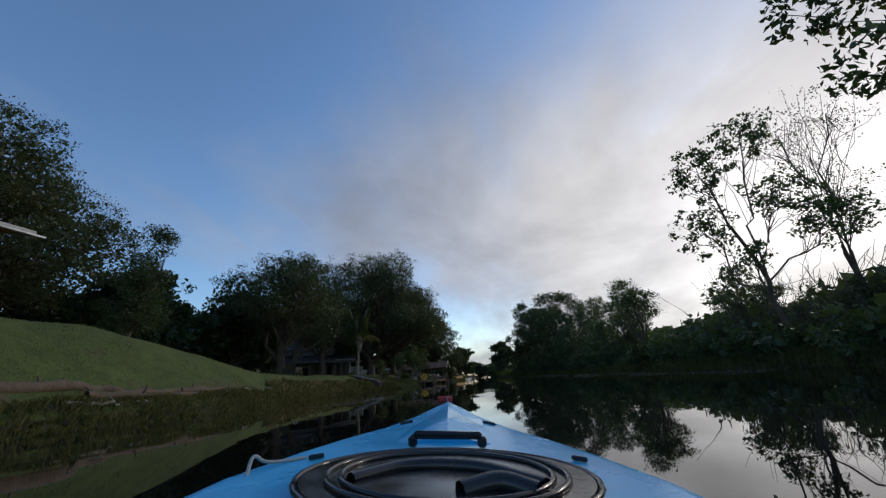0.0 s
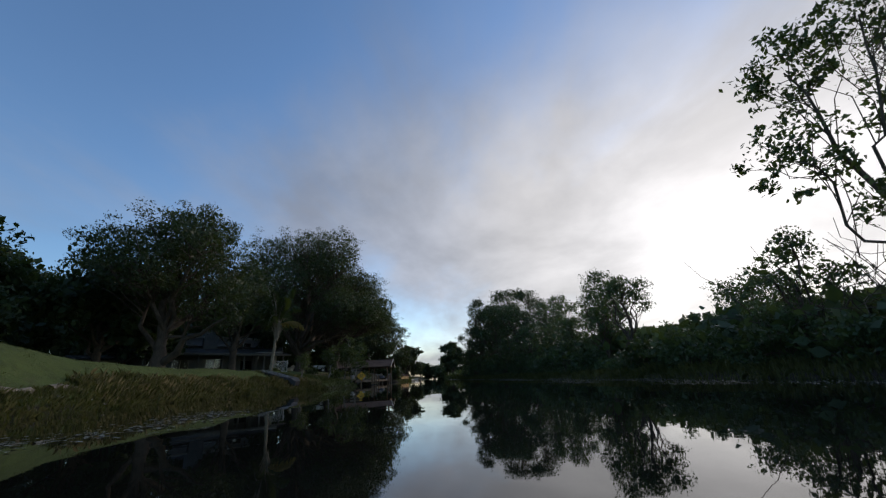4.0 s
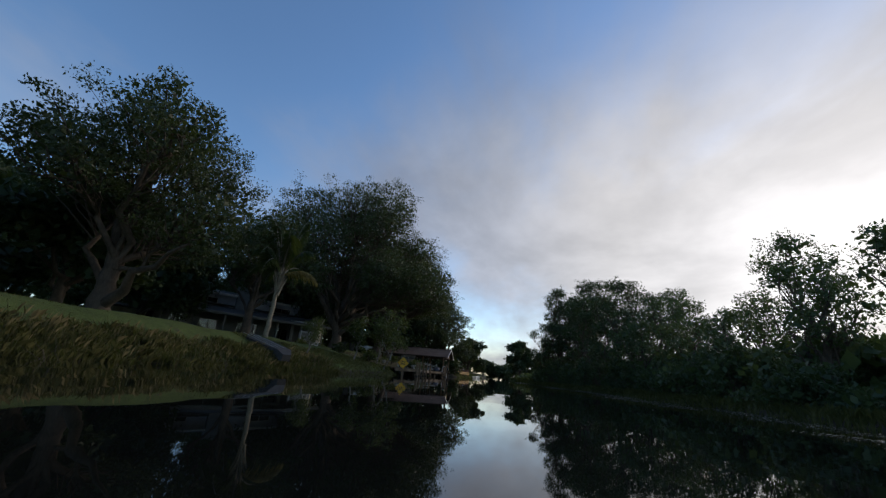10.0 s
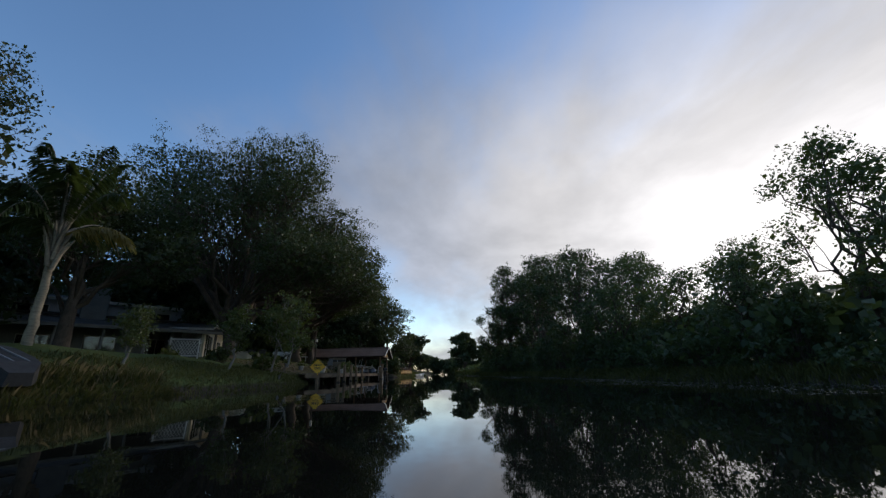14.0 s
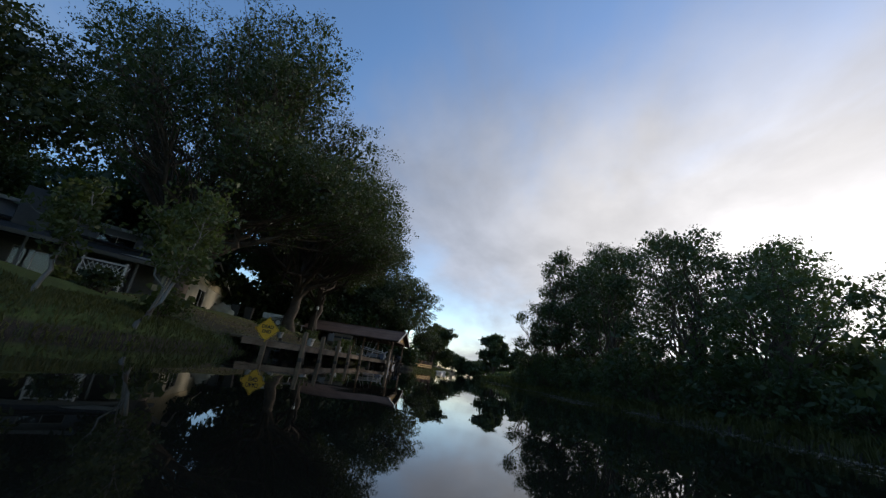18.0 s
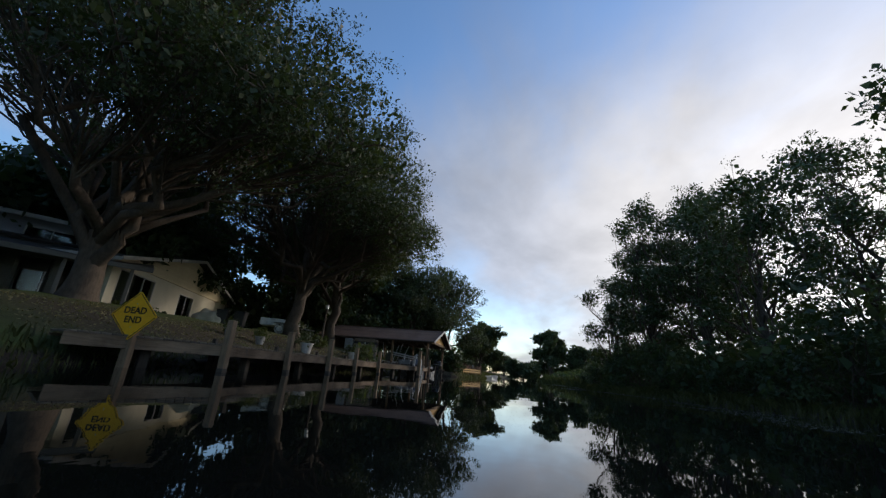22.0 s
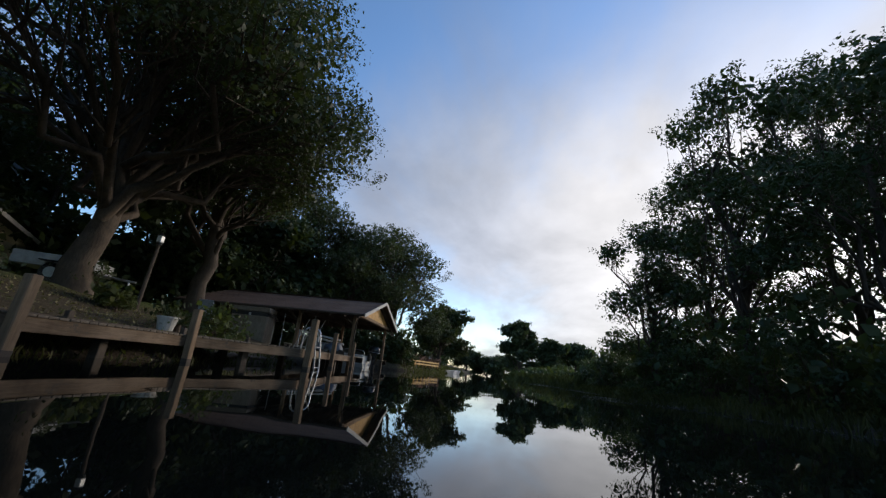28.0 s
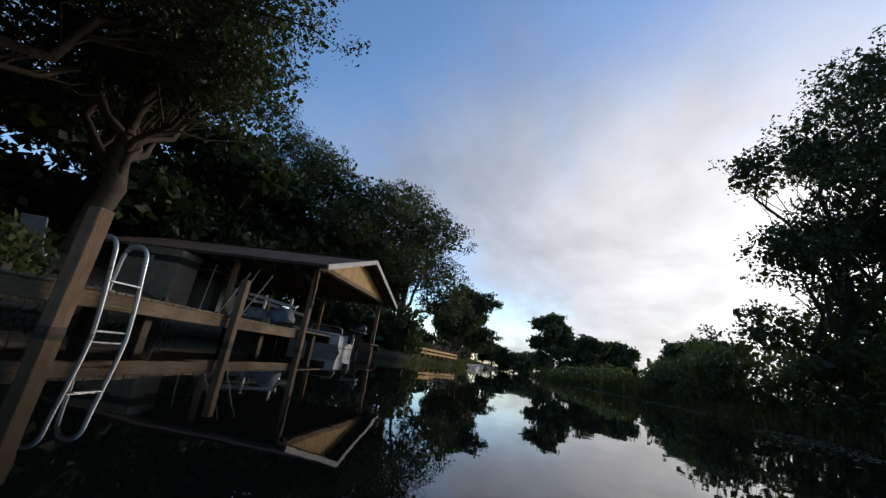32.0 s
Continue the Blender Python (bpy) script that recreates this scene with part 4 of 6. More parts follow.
def boarding_ladder():
    root = thing("boarding_ladder", (-4.98, 60.06, 0), 4, "bent aluminium tube ladder hooked over the dock edge", "ladder")
    for y in (0.0, 0.44):
        part("rail", pipe([(-0.36, y, DECK + 0.02), (-0.34, y, DECK + 0.42), *[(-0.17 + 0.17 * math.cos(a), y, DECK + 0.45 + 0.17 * math.sin(a)) for a in (2.7, 2.2, 1.7, 1.2, 0.7, 0.2)], (0.02, y, DECK + 0.30), (0.10, y, 0.3), (0.16, y, -0.6)], 0.026, 8, 3), ALU, root, smooth=True)
        part("foot_plate", box((0.10, 0.08, 0.012), (-0.36, y, DECK + 0.018), bevel=0.003), GALV, root)
    for n, z in enumerate((0.62, 0.34, 0.06, -0.22)):
        x = 0.06 + (0.6 - z) * 0.05
        part("rung", box((0.05, 0.44, 0.028), (x, 0.22, z), bevel=0.008), RUST if n == 1 else ALU, root, "algae-stained rung" if n == 1 else "")


boarding_ladder()

BH_TURN = 0.0                          # the boathouse stands square to the canal


def boathouse():
    """An open boat shed over a slip: posts, beams, a gabled roof of shingles and boarded gable. Local x runs along the ridge to the canal."""
    root = thing("boathouse", (-6.08, 70.03, 0), BH_TURN, "open wooden boathouse with brown shingled roof over the slip", "boathouse")
    half, eave, ridge, deep = 3.25, 2.49, 3.5, 8.4
    slope = math.atan2(ridge - eave, half)
    for y in (-half + 0.15, half - 0.15):
        for x in (0.0, -2.7, -5.4, -8.0):
            part("post", box((0.14, 0.14, eave + 1.0), (x - 0.05, y, (eave - 1.0) / 2), bevel=0.01), WOOD, root)
            if x > -7:
                part("brace", rod((x - 0.05, y, eave - 0.6), (x - 0.75, y, eave - 0.08), 0.045, sides=6), WOOD_DARK, root)
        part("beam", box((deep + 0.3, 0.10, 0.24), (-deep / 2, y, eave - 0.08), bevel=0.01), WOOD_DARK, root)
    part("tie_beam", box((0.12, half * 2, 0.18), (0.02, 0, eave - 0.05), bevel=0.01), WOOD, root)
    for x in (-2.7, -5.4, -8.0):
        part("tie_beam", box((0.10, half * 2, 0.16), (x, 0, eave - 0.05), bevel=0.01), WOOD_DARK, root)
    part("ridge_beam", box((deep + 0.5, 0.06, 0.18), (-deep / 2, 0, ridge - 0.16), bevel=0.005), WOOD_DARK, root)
    over = 0.55
    run = math.hypot(half, ridge - eave) + over
    for s in (-1, 1):
        mid = Vector((-deep / 2 + 0.1, s * (half + over * math.cos(slope)) / 2, (ridge + eave - over * math.sin(slope)) / 2))
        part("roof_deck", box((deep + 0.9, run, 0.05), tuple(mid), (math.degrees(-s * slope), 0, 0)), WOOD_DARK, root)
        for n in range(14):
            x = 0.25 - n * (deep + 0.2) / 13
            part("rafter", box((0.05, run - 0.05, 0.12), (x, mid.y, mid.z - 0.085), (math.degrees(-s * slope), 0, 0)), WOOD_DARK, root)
        part("barge_board", box((0.04, run, 0.16), (0.58, mid.y, mid.z + 0.005), (math.degrees(-s * slope), 0, 0), 0.005), TRIM_PALE, root, "pale weathered barge board")
        # courses of shingles, each lapping the one below
        rows = 17
        for n in range(rows):
            t = (n + 0.5) / rows
            y = s * t * run * math.cos(slope)
            z = ridge - t * run * math.sin(slope) + 0.035
            bm = bmesh.new()
            count = 30
            for k in range(count):
                w = (deep + 0.9) / count
                x = 0.55 - (k + 0.5 + 0.5 * (n % 2)) * w
                box((w - 0.014, run / rows + 0.045, 0.012), (x, y, z + random.uniform(0, 0.006)), (math.degrees(-s * slope) - s * 2.2, 0, random.uniform(-0.6, 0.6)), bm=bm)
            part("shingle_course", bm, SHINGLE, root)
    bm = box((deep + 0.9, 0.26, 0.02), (-deep / 2 + 0.1, 0, ridge + 0.065))
    part("ridge_cap", bm, SHINGLE, root)
    # boards of the gable, cut to the slope
    count = 30
    w = half * 2 / count
    for n in range(count):
        y0 = -half + n * w
        tops = [ridge - 0.10 - abs(v) * math.tan(slope) for v in (y0 + 0.006, y0 + w - 0.006)]
        if max(tops) < eave + 0.06:
            continue
        bm = bmesh.new()
        ring = [(y0 + 0.006, eave - 0.02), (y0 + w - 0.006, eave - 0.02), (y0 + w - 0.006, max(tops[1], eave)), (y0 + 0.006, max(tops[0], eave))]
        front = [bm.verts.new((0.12, y, z)) for y, z in ring]
        back = [bm.verts.new((0.095, y, z)) for y, z in ring]
        bm.faces.new(front), bm.faces.new(back[::-1])
        for k in range(4):
            bm.faces.new((front[k], back[k], back[(k + 1) % 4], front[(k + 1) % 4]))
        part("gable_board", bm, PLY, root)
    part("drip_board", box((0.03, half * 2, 0.14), (0.135, 0, eave - 0.05), bevel=0.004), WOOD, root)
    part("gutter", box((deep + 0.9, 0.10, 0.10), (-deep / 2 + 0.1, -half - over * math.cos(slope) - 0.03, eave - over * math.sin(slope) + 0.02), bevel=0.02), WOOD_DARK, root)
    part("downpipe", pipe([(0.3, -half - 0.5, eave - 0.22), (0.15, -half - 0.2, eave - 0.45), (0.06, -half + 0.04, eave - 0.9), (0.06, -half + 0.04, 0.6)], 0.035), WOOD_DARK, root)
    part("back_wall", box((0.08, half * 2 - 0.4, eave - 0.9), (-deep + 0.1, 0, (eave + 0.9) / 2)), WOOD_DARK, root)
    # walkways either side of the slip
    return root


boathouse()


def slip_walk(y, wide, x0, x1, label):
    root = thing("walkway", (-6.08, 70.03, 0), BH_TURN, label, "walkway", "walkways of the boathouse")
    count = int((x1 - x0) / 0.15)
    step = (x1 - x0) / count
    data = None
    for n in range(count):
        if data is None:
            ob = part("plank", box((step - 0.012, wide, 0.035), bevel=0.004), PLANK, root)
            data = ob.data
        else:
            ob = new("plank", data)
            ob.parent = root
        ob.location = (x0 + (n + 0.5) * step, y, DECK - 0.005)
    for s in (-1, 1):
        part("rim_board", box((x1 - x0, 0.05, 0.22), ((x0 + x1) / 2, y + s * (wide / 2 + 0.03), DECK - 0.13), bevel=0.008), WOOD_DARK, root)
    # dark boards added to imitate the shade under the walkway
    skirt = int((x1 - x0 - 0.3) / 0.2)
    for n in range(skirt):
        part("skirt_board", box((0.185, 0.025, 0.95), (x0 + 0.1 + n * 0.2, y - wide / 2 - 0.005, 0.22), bevel=0.003), WOOD_DARK, root)
    for n in range(4):
        part("piling", box((0.16, 0.16, 1.8), (x0 + 0.4 + n * (x1 - x0 - 0.6) / 3, y, DECK - 0.94), bevel=0.01), WOOD_DARK, root)


slip_walk(-2.6, 1.6, -8.0, 0.2, "plank walkway along the slip under the roof")
slip_walk(2.8, 1.0, -8.0, 0.2, "narrow plank walkway on the far side of the slip")


def motor_boat():
    """A small white runabout on the slip, stern to the canal, with its outboard tilted down."""
    root = thing("motor_boat", (-6.5, 71.3, 0), BH_TURN, "small white fibreglass motor boat moored stern out", "boat")
    bm = bmesh.new()
    rings = []
    for x, w, keel, top in ((0.0, 0.92, -0.12, 0.62), (-1.5, 1.0, -0.16, 0.66), (-3.2, 0.92, -0.14, 0.74), (-4.4, 0.55, -0.02, 0.84), (-5.0, 0.06, 0.35, 0.92)):
        ring = [(x, -w, top), (x, -w * 0.94, top * 0.45), (x, -w * 0.72, keel + 0.14), (x, 0, keel), (x, w * 0.72, keel + 0.14), (x, w * 0.94, top * 0.45), (x, w, top)]
        rings.append([bm.verts.new(p) for p in ring])
    for a, b in zip(rings, rings[1:]):
        for n in range(6):
            bm.faces.new((a[n], a[n + 1], b[n + 1], b[n]))
    bm.faces.new(rings[0][::-1])
    part("hull", bm, GEL_WHITE, root, smooth=False)
    for s in (-1, 1):
        part("gunwale", pipe([(0, s * 0.92, 0.64), (-1.5, s * 1.0, 0.68), (-3.2, s * 0.92, 0.76), (-4.4, s * 0.55, 0.86), (-5.0, s * 0.06, 0.94)], 0.045), GEL_WHITE, root)
    part("deck", box((1.6, 1.2, 0.04), (-3.9, 0, 0.80), (0, -5, 0), 0.02), GEL_WHITE, root)
    part("sole", box((3.2, 1.5, 0.03), (-1.6, 0, 0.18)), GREY_PLASTIC, root)
    part("windscreen", box((0.03, 1.4, 0.36), (-3.0, 0, 0.98), (0, -28, 0), 0.01), GLASS, root)
    part("seat", box((0.5, 1.4, 0.36), (-0.9, 0, 0.42), bevel=0.06), WHITE_PAINT, root)
    part("seat", box((0.5, 0.5, 0.5), (-2.2, -0.4, 0.5), bevel=0.08), WHITE_PAINT, root)
    motor = part("outboard_cowl", box((0.62, 0.36, 0.42), (0.34, 0, 1.02), (0, 6, 0), 0.11), MOTOR_BLACK, root, "black outboard engine cowl")
    motor.data.polygons.foreach_set("use_smooth", np.ones(len(motor.data.polygons), dtype=bool))
    part("cowl_band", box((0.64, 0.375, 0.035), (0.34, 0, 0.90), (0, 6, 0), 0.012), GREY_PLASTIC, root)
    part("outboard_leg", box((0.22, 0.14, 0.95), (0.36, 0, 0.36), (0, 4, 0), 0.04), MOTOR_BLACK, root)
    part("cavitation_plate", box((0.42, 0.24, 0.025), (0.40, 0, -0.02), bevel=0.01), MOTOR_BLACK, root)
    part("bracket", box((0.16, 0.26, 0.40), (0.10, 0, 0.58), bevel=0.02), MOTOR_BLACK, root)
    part("boarding_rail", pipe([(0.02, -0.8, 0.62), (0.02, -0.8, 0.95), (-1.2, -0.9, 0.95), (-1.2, -0.92, 0.66)], 0.016), ALU, root)


motor_boat()


def boat_rack():
    """White rails of a boat lift along the slip's near side."""
    root = thing("boat_lift", (-6.9, 67.6, DECK), BH_TURN, "white-railed boat lift bunk beside the slip", "boat lift")
    part("rail", box((2.4, 0.09, 0.09), (-1.2, 0, 0.85), (0, 8, 0), 0.015), WHITE_PAINT, root)
    part("rail", box((2.4, 0.09, 0.09), (-1.2, 0.6, 0.70), (0, 8, 0), 0.015), WHITE_PAINT, root)
    for x in (-0.2, -1.1, -2.1):
        part("stanchion", box((0.07, 0.07, 0.95), (x, 0, 0.47), bevel=0.01), WHITE_PAINT, root)
    part("winch", rod((-0.25, -0.12, 0.45), (-0.25, 0.16, 0.45), 0.13, sides=14), GREY_PLASTIC, root)


boat_rack()


def dock_box(place, size, label, mat, name="storage_box", turn=0.0):
    root = thing(name, place, turn, label, "box")
    part("body", box((size[0], size[1], size[2] * 0.86), (0, 0, size[2] * 0.43), bevel=0.02), mat, root)
    part("lid", box((size[0] + 0.05, size[1] + 0.05, size[2] * 0.12), (0, 0, size[2] * 0.93), bevel=0.015), mat, root)
    part("latch", box((0.10, 0.03, 0.12), (0, -size[1] / 2 - 0.03, size[2] * 0.8), bevel=0.005), GALV, root)
    return root


locker = dock_box((-10.6, 66.1, DECK + 0.02), (1.6, 0.9, 1.7), "tall beige weathered locker with a dark band on the dock", LOCKER, "dock_locker", 8)
part("band", box((1.63, 0.93, 0.16), (0, 0, 1.38), bevel=0.01), BLACK_PAINT_AND_SHADE, locker, "dark band below the lid")
for x in (-0.39, 0.39):
    part("door", box((0.74, 0.03, 1.2), (x, -0.455, 0.7), bevel=0.008), LOCKER, locker)
dock_run((-9.4, 65.4), (-9.4, 66.8), 2.4, "plank landing that carries the locker")
dock_box((-8.0, 67.7, DECK + 0.02), (0.9, 0.5, 0.5), "grey plastic storage box under the roof", GREY_PLASTIC, turn=5)
for n, (x, lean) in enumerate(((-6.8, 0.35), (-6.45, 0.28), (-6.1, 0.42), (-7.4, -0.3))):
    root = thing("pole", (x - 1.9, 66.5, DECK), 0, "thin pale pole leaning against the locker", "pole", "leaning poles")
    part("shaft", rod((0, 0, 0), (lean, 0.5, 1.5 + 0.15 * (n % 2)), 0.02, sides=6), TRIM_PALE, root)
root = thing("covered_engine", (-6.9, 66.9, DECK), 20, "small engine under a crumpled grey blue tarp", "engine")
bm = bmesh.new()
bmesh.ops.create_icosphere(bm, subdivisions=3, radius=0.34)
for v in bm.verts:
    v.co = Vector((v.co.x * 1.25, v.co.y * 0.9, max(v.co.z, -0.2) + 0.22)) * (1 + 0.22 * noise.noise(v.co * 5.1))
part("tarp", bm, TARP, root, smooth=True)
part("wheel", rod((0.3, -0.34, 0.12), (0.3, -0.26, 0.12), 0.12, sides=14), RUBBER, root)
part("wheel", rod((-0.3, -0.34, 0.12), (-0.3, -0.26, 0.12), 0.12, sides=14), RUBBER, root)
# ---- houses ----


def window(parent, at, size, turn=0.0, panes=2, frame_mat=None):
    """A sliding window with frame, mullion, sill and panes, set on a wall that faces -y in its own axes."""
    holder = new("window")
    holder.parent = parent
    holder.location, holder.rotation_euler = at, (0, 0, radians(turn))
    w, h = size
    m = frame_mat or WHITE_PAINT
    for s in (-1, 1):
        part("jamb", box((0.06, 0.08, h), (s * (w / 2), -0.02, 0), bevel=0.006), m, holder)
        part("rail", box((w + 0.06, 0.08, 0.06), (0, -0.02, s * h / 2), bevel=0.006), m, holder)
    for n in range(1, panes):
        part("mullion", box((0.045, 0.06, h), (-w / 2 + n * w / panes, -0.02, 0), bevel=0.005), m, holder)
    for n in range(panes):
        part("pane", box((w / panes - 0.03, 0.012, h - 0.05), (-w / 2 + (n + 0.5) * w / panes, 0.0, 0)), GLASS, holder)
    part("sill", box((w + 0.16, 0.14, 0.045), (0, -0.06, -h / 2 - 0.05), bevel=0.008), m, holder)
    return holder


def wall_with_holes(length, height, holes, thick=0.2, gable=0.0, bm=None):
    """A wall in the plane y = 0 from x = 0 to length, with rectangular openings (x0, x1, z0, z1), and a gable of that rise."""
    bm = bm or bmesh.new()
    xs = sorted({0.0, length, *(h[0] for h in holes), *(h[1] for h in holes)})
    zs = sorted({0.0, height, *(h[2] for h in holes), *(h[3] for h in holes)})
    for x0, x1 in zip(xs, xs[1:]):
        for z0, z1 in zip(zs, zs[1:]):
            mx, mz = (x0 + x1) / 2, (z0 + z1) / 2
            if not any(h[0] < mx < h[1] and h[2] < mz < h[3] for h in holes):
                box((x1 - x0, thick, z1 - z0), (mx, thick / 2, mz), bm=bm)
    bmesh.ops.remove_doubles(bm, verts=bm.verts[:], dist=1e-4)
    if gable:
        front = [bm.verts.new(p) for p in ((0, 0, height), (length, 0, height), (length / 2, 0, height + gable))]
        back = [bm.verts.new((v.co.x, thick, v.co.z)) for v in front]
        bm.faces.new(front), bm.faces.new(back[::-1])
        for k in range(3):
            bm.faces.new((front[k], back[k], back[(k + 1) % 3], front[(k + 1) % 3]))
    return bm


def gable_roof(root, length, depth, eave, rise, over=0.5, mat=None, trim=None, z=0.0, name="roof"):
    """A gabled roof whose ridge runs along y over a house length wide (x) and depth deep (y)."""
    slope = math.atan2(rise, length / 2)
    run = math.hypot(length / 2, rise) + over
    for s in (-1, 1):
        mid = (length / 2 + s * (length / 2 + over * math.cos(slope)) / 2, depth / 2, z + eave + rise - run * math.sin(slope) / 2 + 0.08)
        slab = part(name, box((run, depth + over * 2, 0.10), mid, (0, math.degrees(s * slope), 0)), mat or SHINGLE_GREY, root)
        rows = 12
        for n in range(rows):
            t = (n + 0.5) / rows
            x = length / 2 + s * t * run * math.cos(slope)
            zz = z + eave + rise - t * run * math.sin(slope) + 0.145
            part("shingle_course", box((run / rows + 0.05, depth + over * 2, 0.016), (x, depth / 2, zz), (0, math.degrees(s * slope) + s * 2.0, 0)), mat or SHINGLE_GREY, root)
        part("barge_board", box((run, 0.04, 0.17), (mid[0], -over - 0.02, mid[2] - 0.01), (0, math.degrees(s * slope), 0), 0.005), trim or TRIM_PALE, root)
        part("fascia", box((0.04, depth + over * 2, 0.17), (length / 2 + s * (length / 2 + over * math.cos(slope)), depth / 2, z + eave - over * math.sin(slope) + 0.03), bevel=0.005), trim or TRIM_PALE, root)


def cream_house():
    """The low cream house whose gable end faces the canal."""
    root = thing("house", (-16.95, 51.57, 1.28), 111.3, "single-storey cream stucco house with tan siding in the gable", "house")
    w, d, h, rise = 15.0, 4.2, 2.7, 1.75
    holes = [(0.6, 3.6, 0.15, 2.35), (6.5, 8.4, 0.95, 2.25), (11.8, 12.6, 1.15, 1.9)]
    part("gable_wall", wall_with_holes(w, h, holes), STUCCO, root)
    rows = 15
    for n in range(rows):
        z0 = h + n * rise / rows
        half = (w / 2) * (1 - (z0 - h) / rise)
        part("siding_board", box((max(half * 2 - 0.1, 0.1), 0.03, rise / rows + 0.02), (w / 2, -0.012 - 0.004 * (n % 2), z0 + rise / rows / 2), (5, 0, 0)), SIDING, root)
    part("gable_core", wall_with_holes(w, h + 0.01, [(0, w, 0, h)], 0.15, rise), SIDING, root)
    part("band_board", box((w, 0.05, 0.14), (w / 2, -0.03, h), bevel=0.005), SIDING, root)
    part("side_wall", box((0.2, d - 0.3, h), (w - 0.1, d / 2 + 0.1, h / 2)), STUCCO, root)
    # the near side is an open porch
    side = part("porch_wall", wall_with_holes(d - 0.3, h, [(0.35, 1.75, 0.0, 2.35), (2.0, 3.4, 0.0, 2.35)]), GREY_WALL, root, "shaded porch wall with two openings")
    side.location, side.rotation_euler = (0.2, 0.2, 0), (0, 0, radians(90))
    part("back_wall", box((w, 0.2, h), (w / 2, d, h / 2)), GREY_WALL, root)
    part("floor_slab", box((w + 0.1, d, 0.3), (w / 2, d / 2, -0.12)), CONCRETE, root)
    # black board in place of a room: its colour imitates the indoor shade
    part("interior", box((w - 0.6, 0.1, h), (w / 2, 2.5, h / 2)), BLACK_PAINT_AND_SHADE, root)
    gable_roof(root, w, d, h, rise, 0.55, SHINGLE_GREY, TRIM_PALE)
    window(root, (2.1, 0.05, 1.25), (3.0, 2.2), 0, 3, TRIM_PALE)
    window(root, (7.45, 0.05, 1.6), (1.9, 1.3), 0, 2, TRIM_PALE)
    window(root, (12.2, 0.05, 1.52), (0.8, 0.75), 0, 1, TRIM_PALE)
    # lower wing with the entry
    part("wing_wall", wall_with_holes(6.0, 2.4, [(0.8, 1.9, 0.1, 2.1), (3.2, 4.2, 0.9, 1.9)]), STUCCO, root).location = (w, 0.6, 0)
    part("wing_roof", box((6.8, 4.2, 0.14), (w + 3.1, 2.4, 2.75), (9, 0, 0)), SHINGLE_GREY, root)
    part("wing_fascia", box((6.8, 0.05, 0.2), (w + 3.1, 0.32, 2.38), bevel=0.005), TRIM_PALE, root)
    # black board behind the wing's openings, painted as the darkness inside
    part("wing_back", box((6.0, 0.1, 2.4), (w + 3.0, 2.4, 1.2)), BLACK_PAINT_AND_SHADE, root)


cream_house()


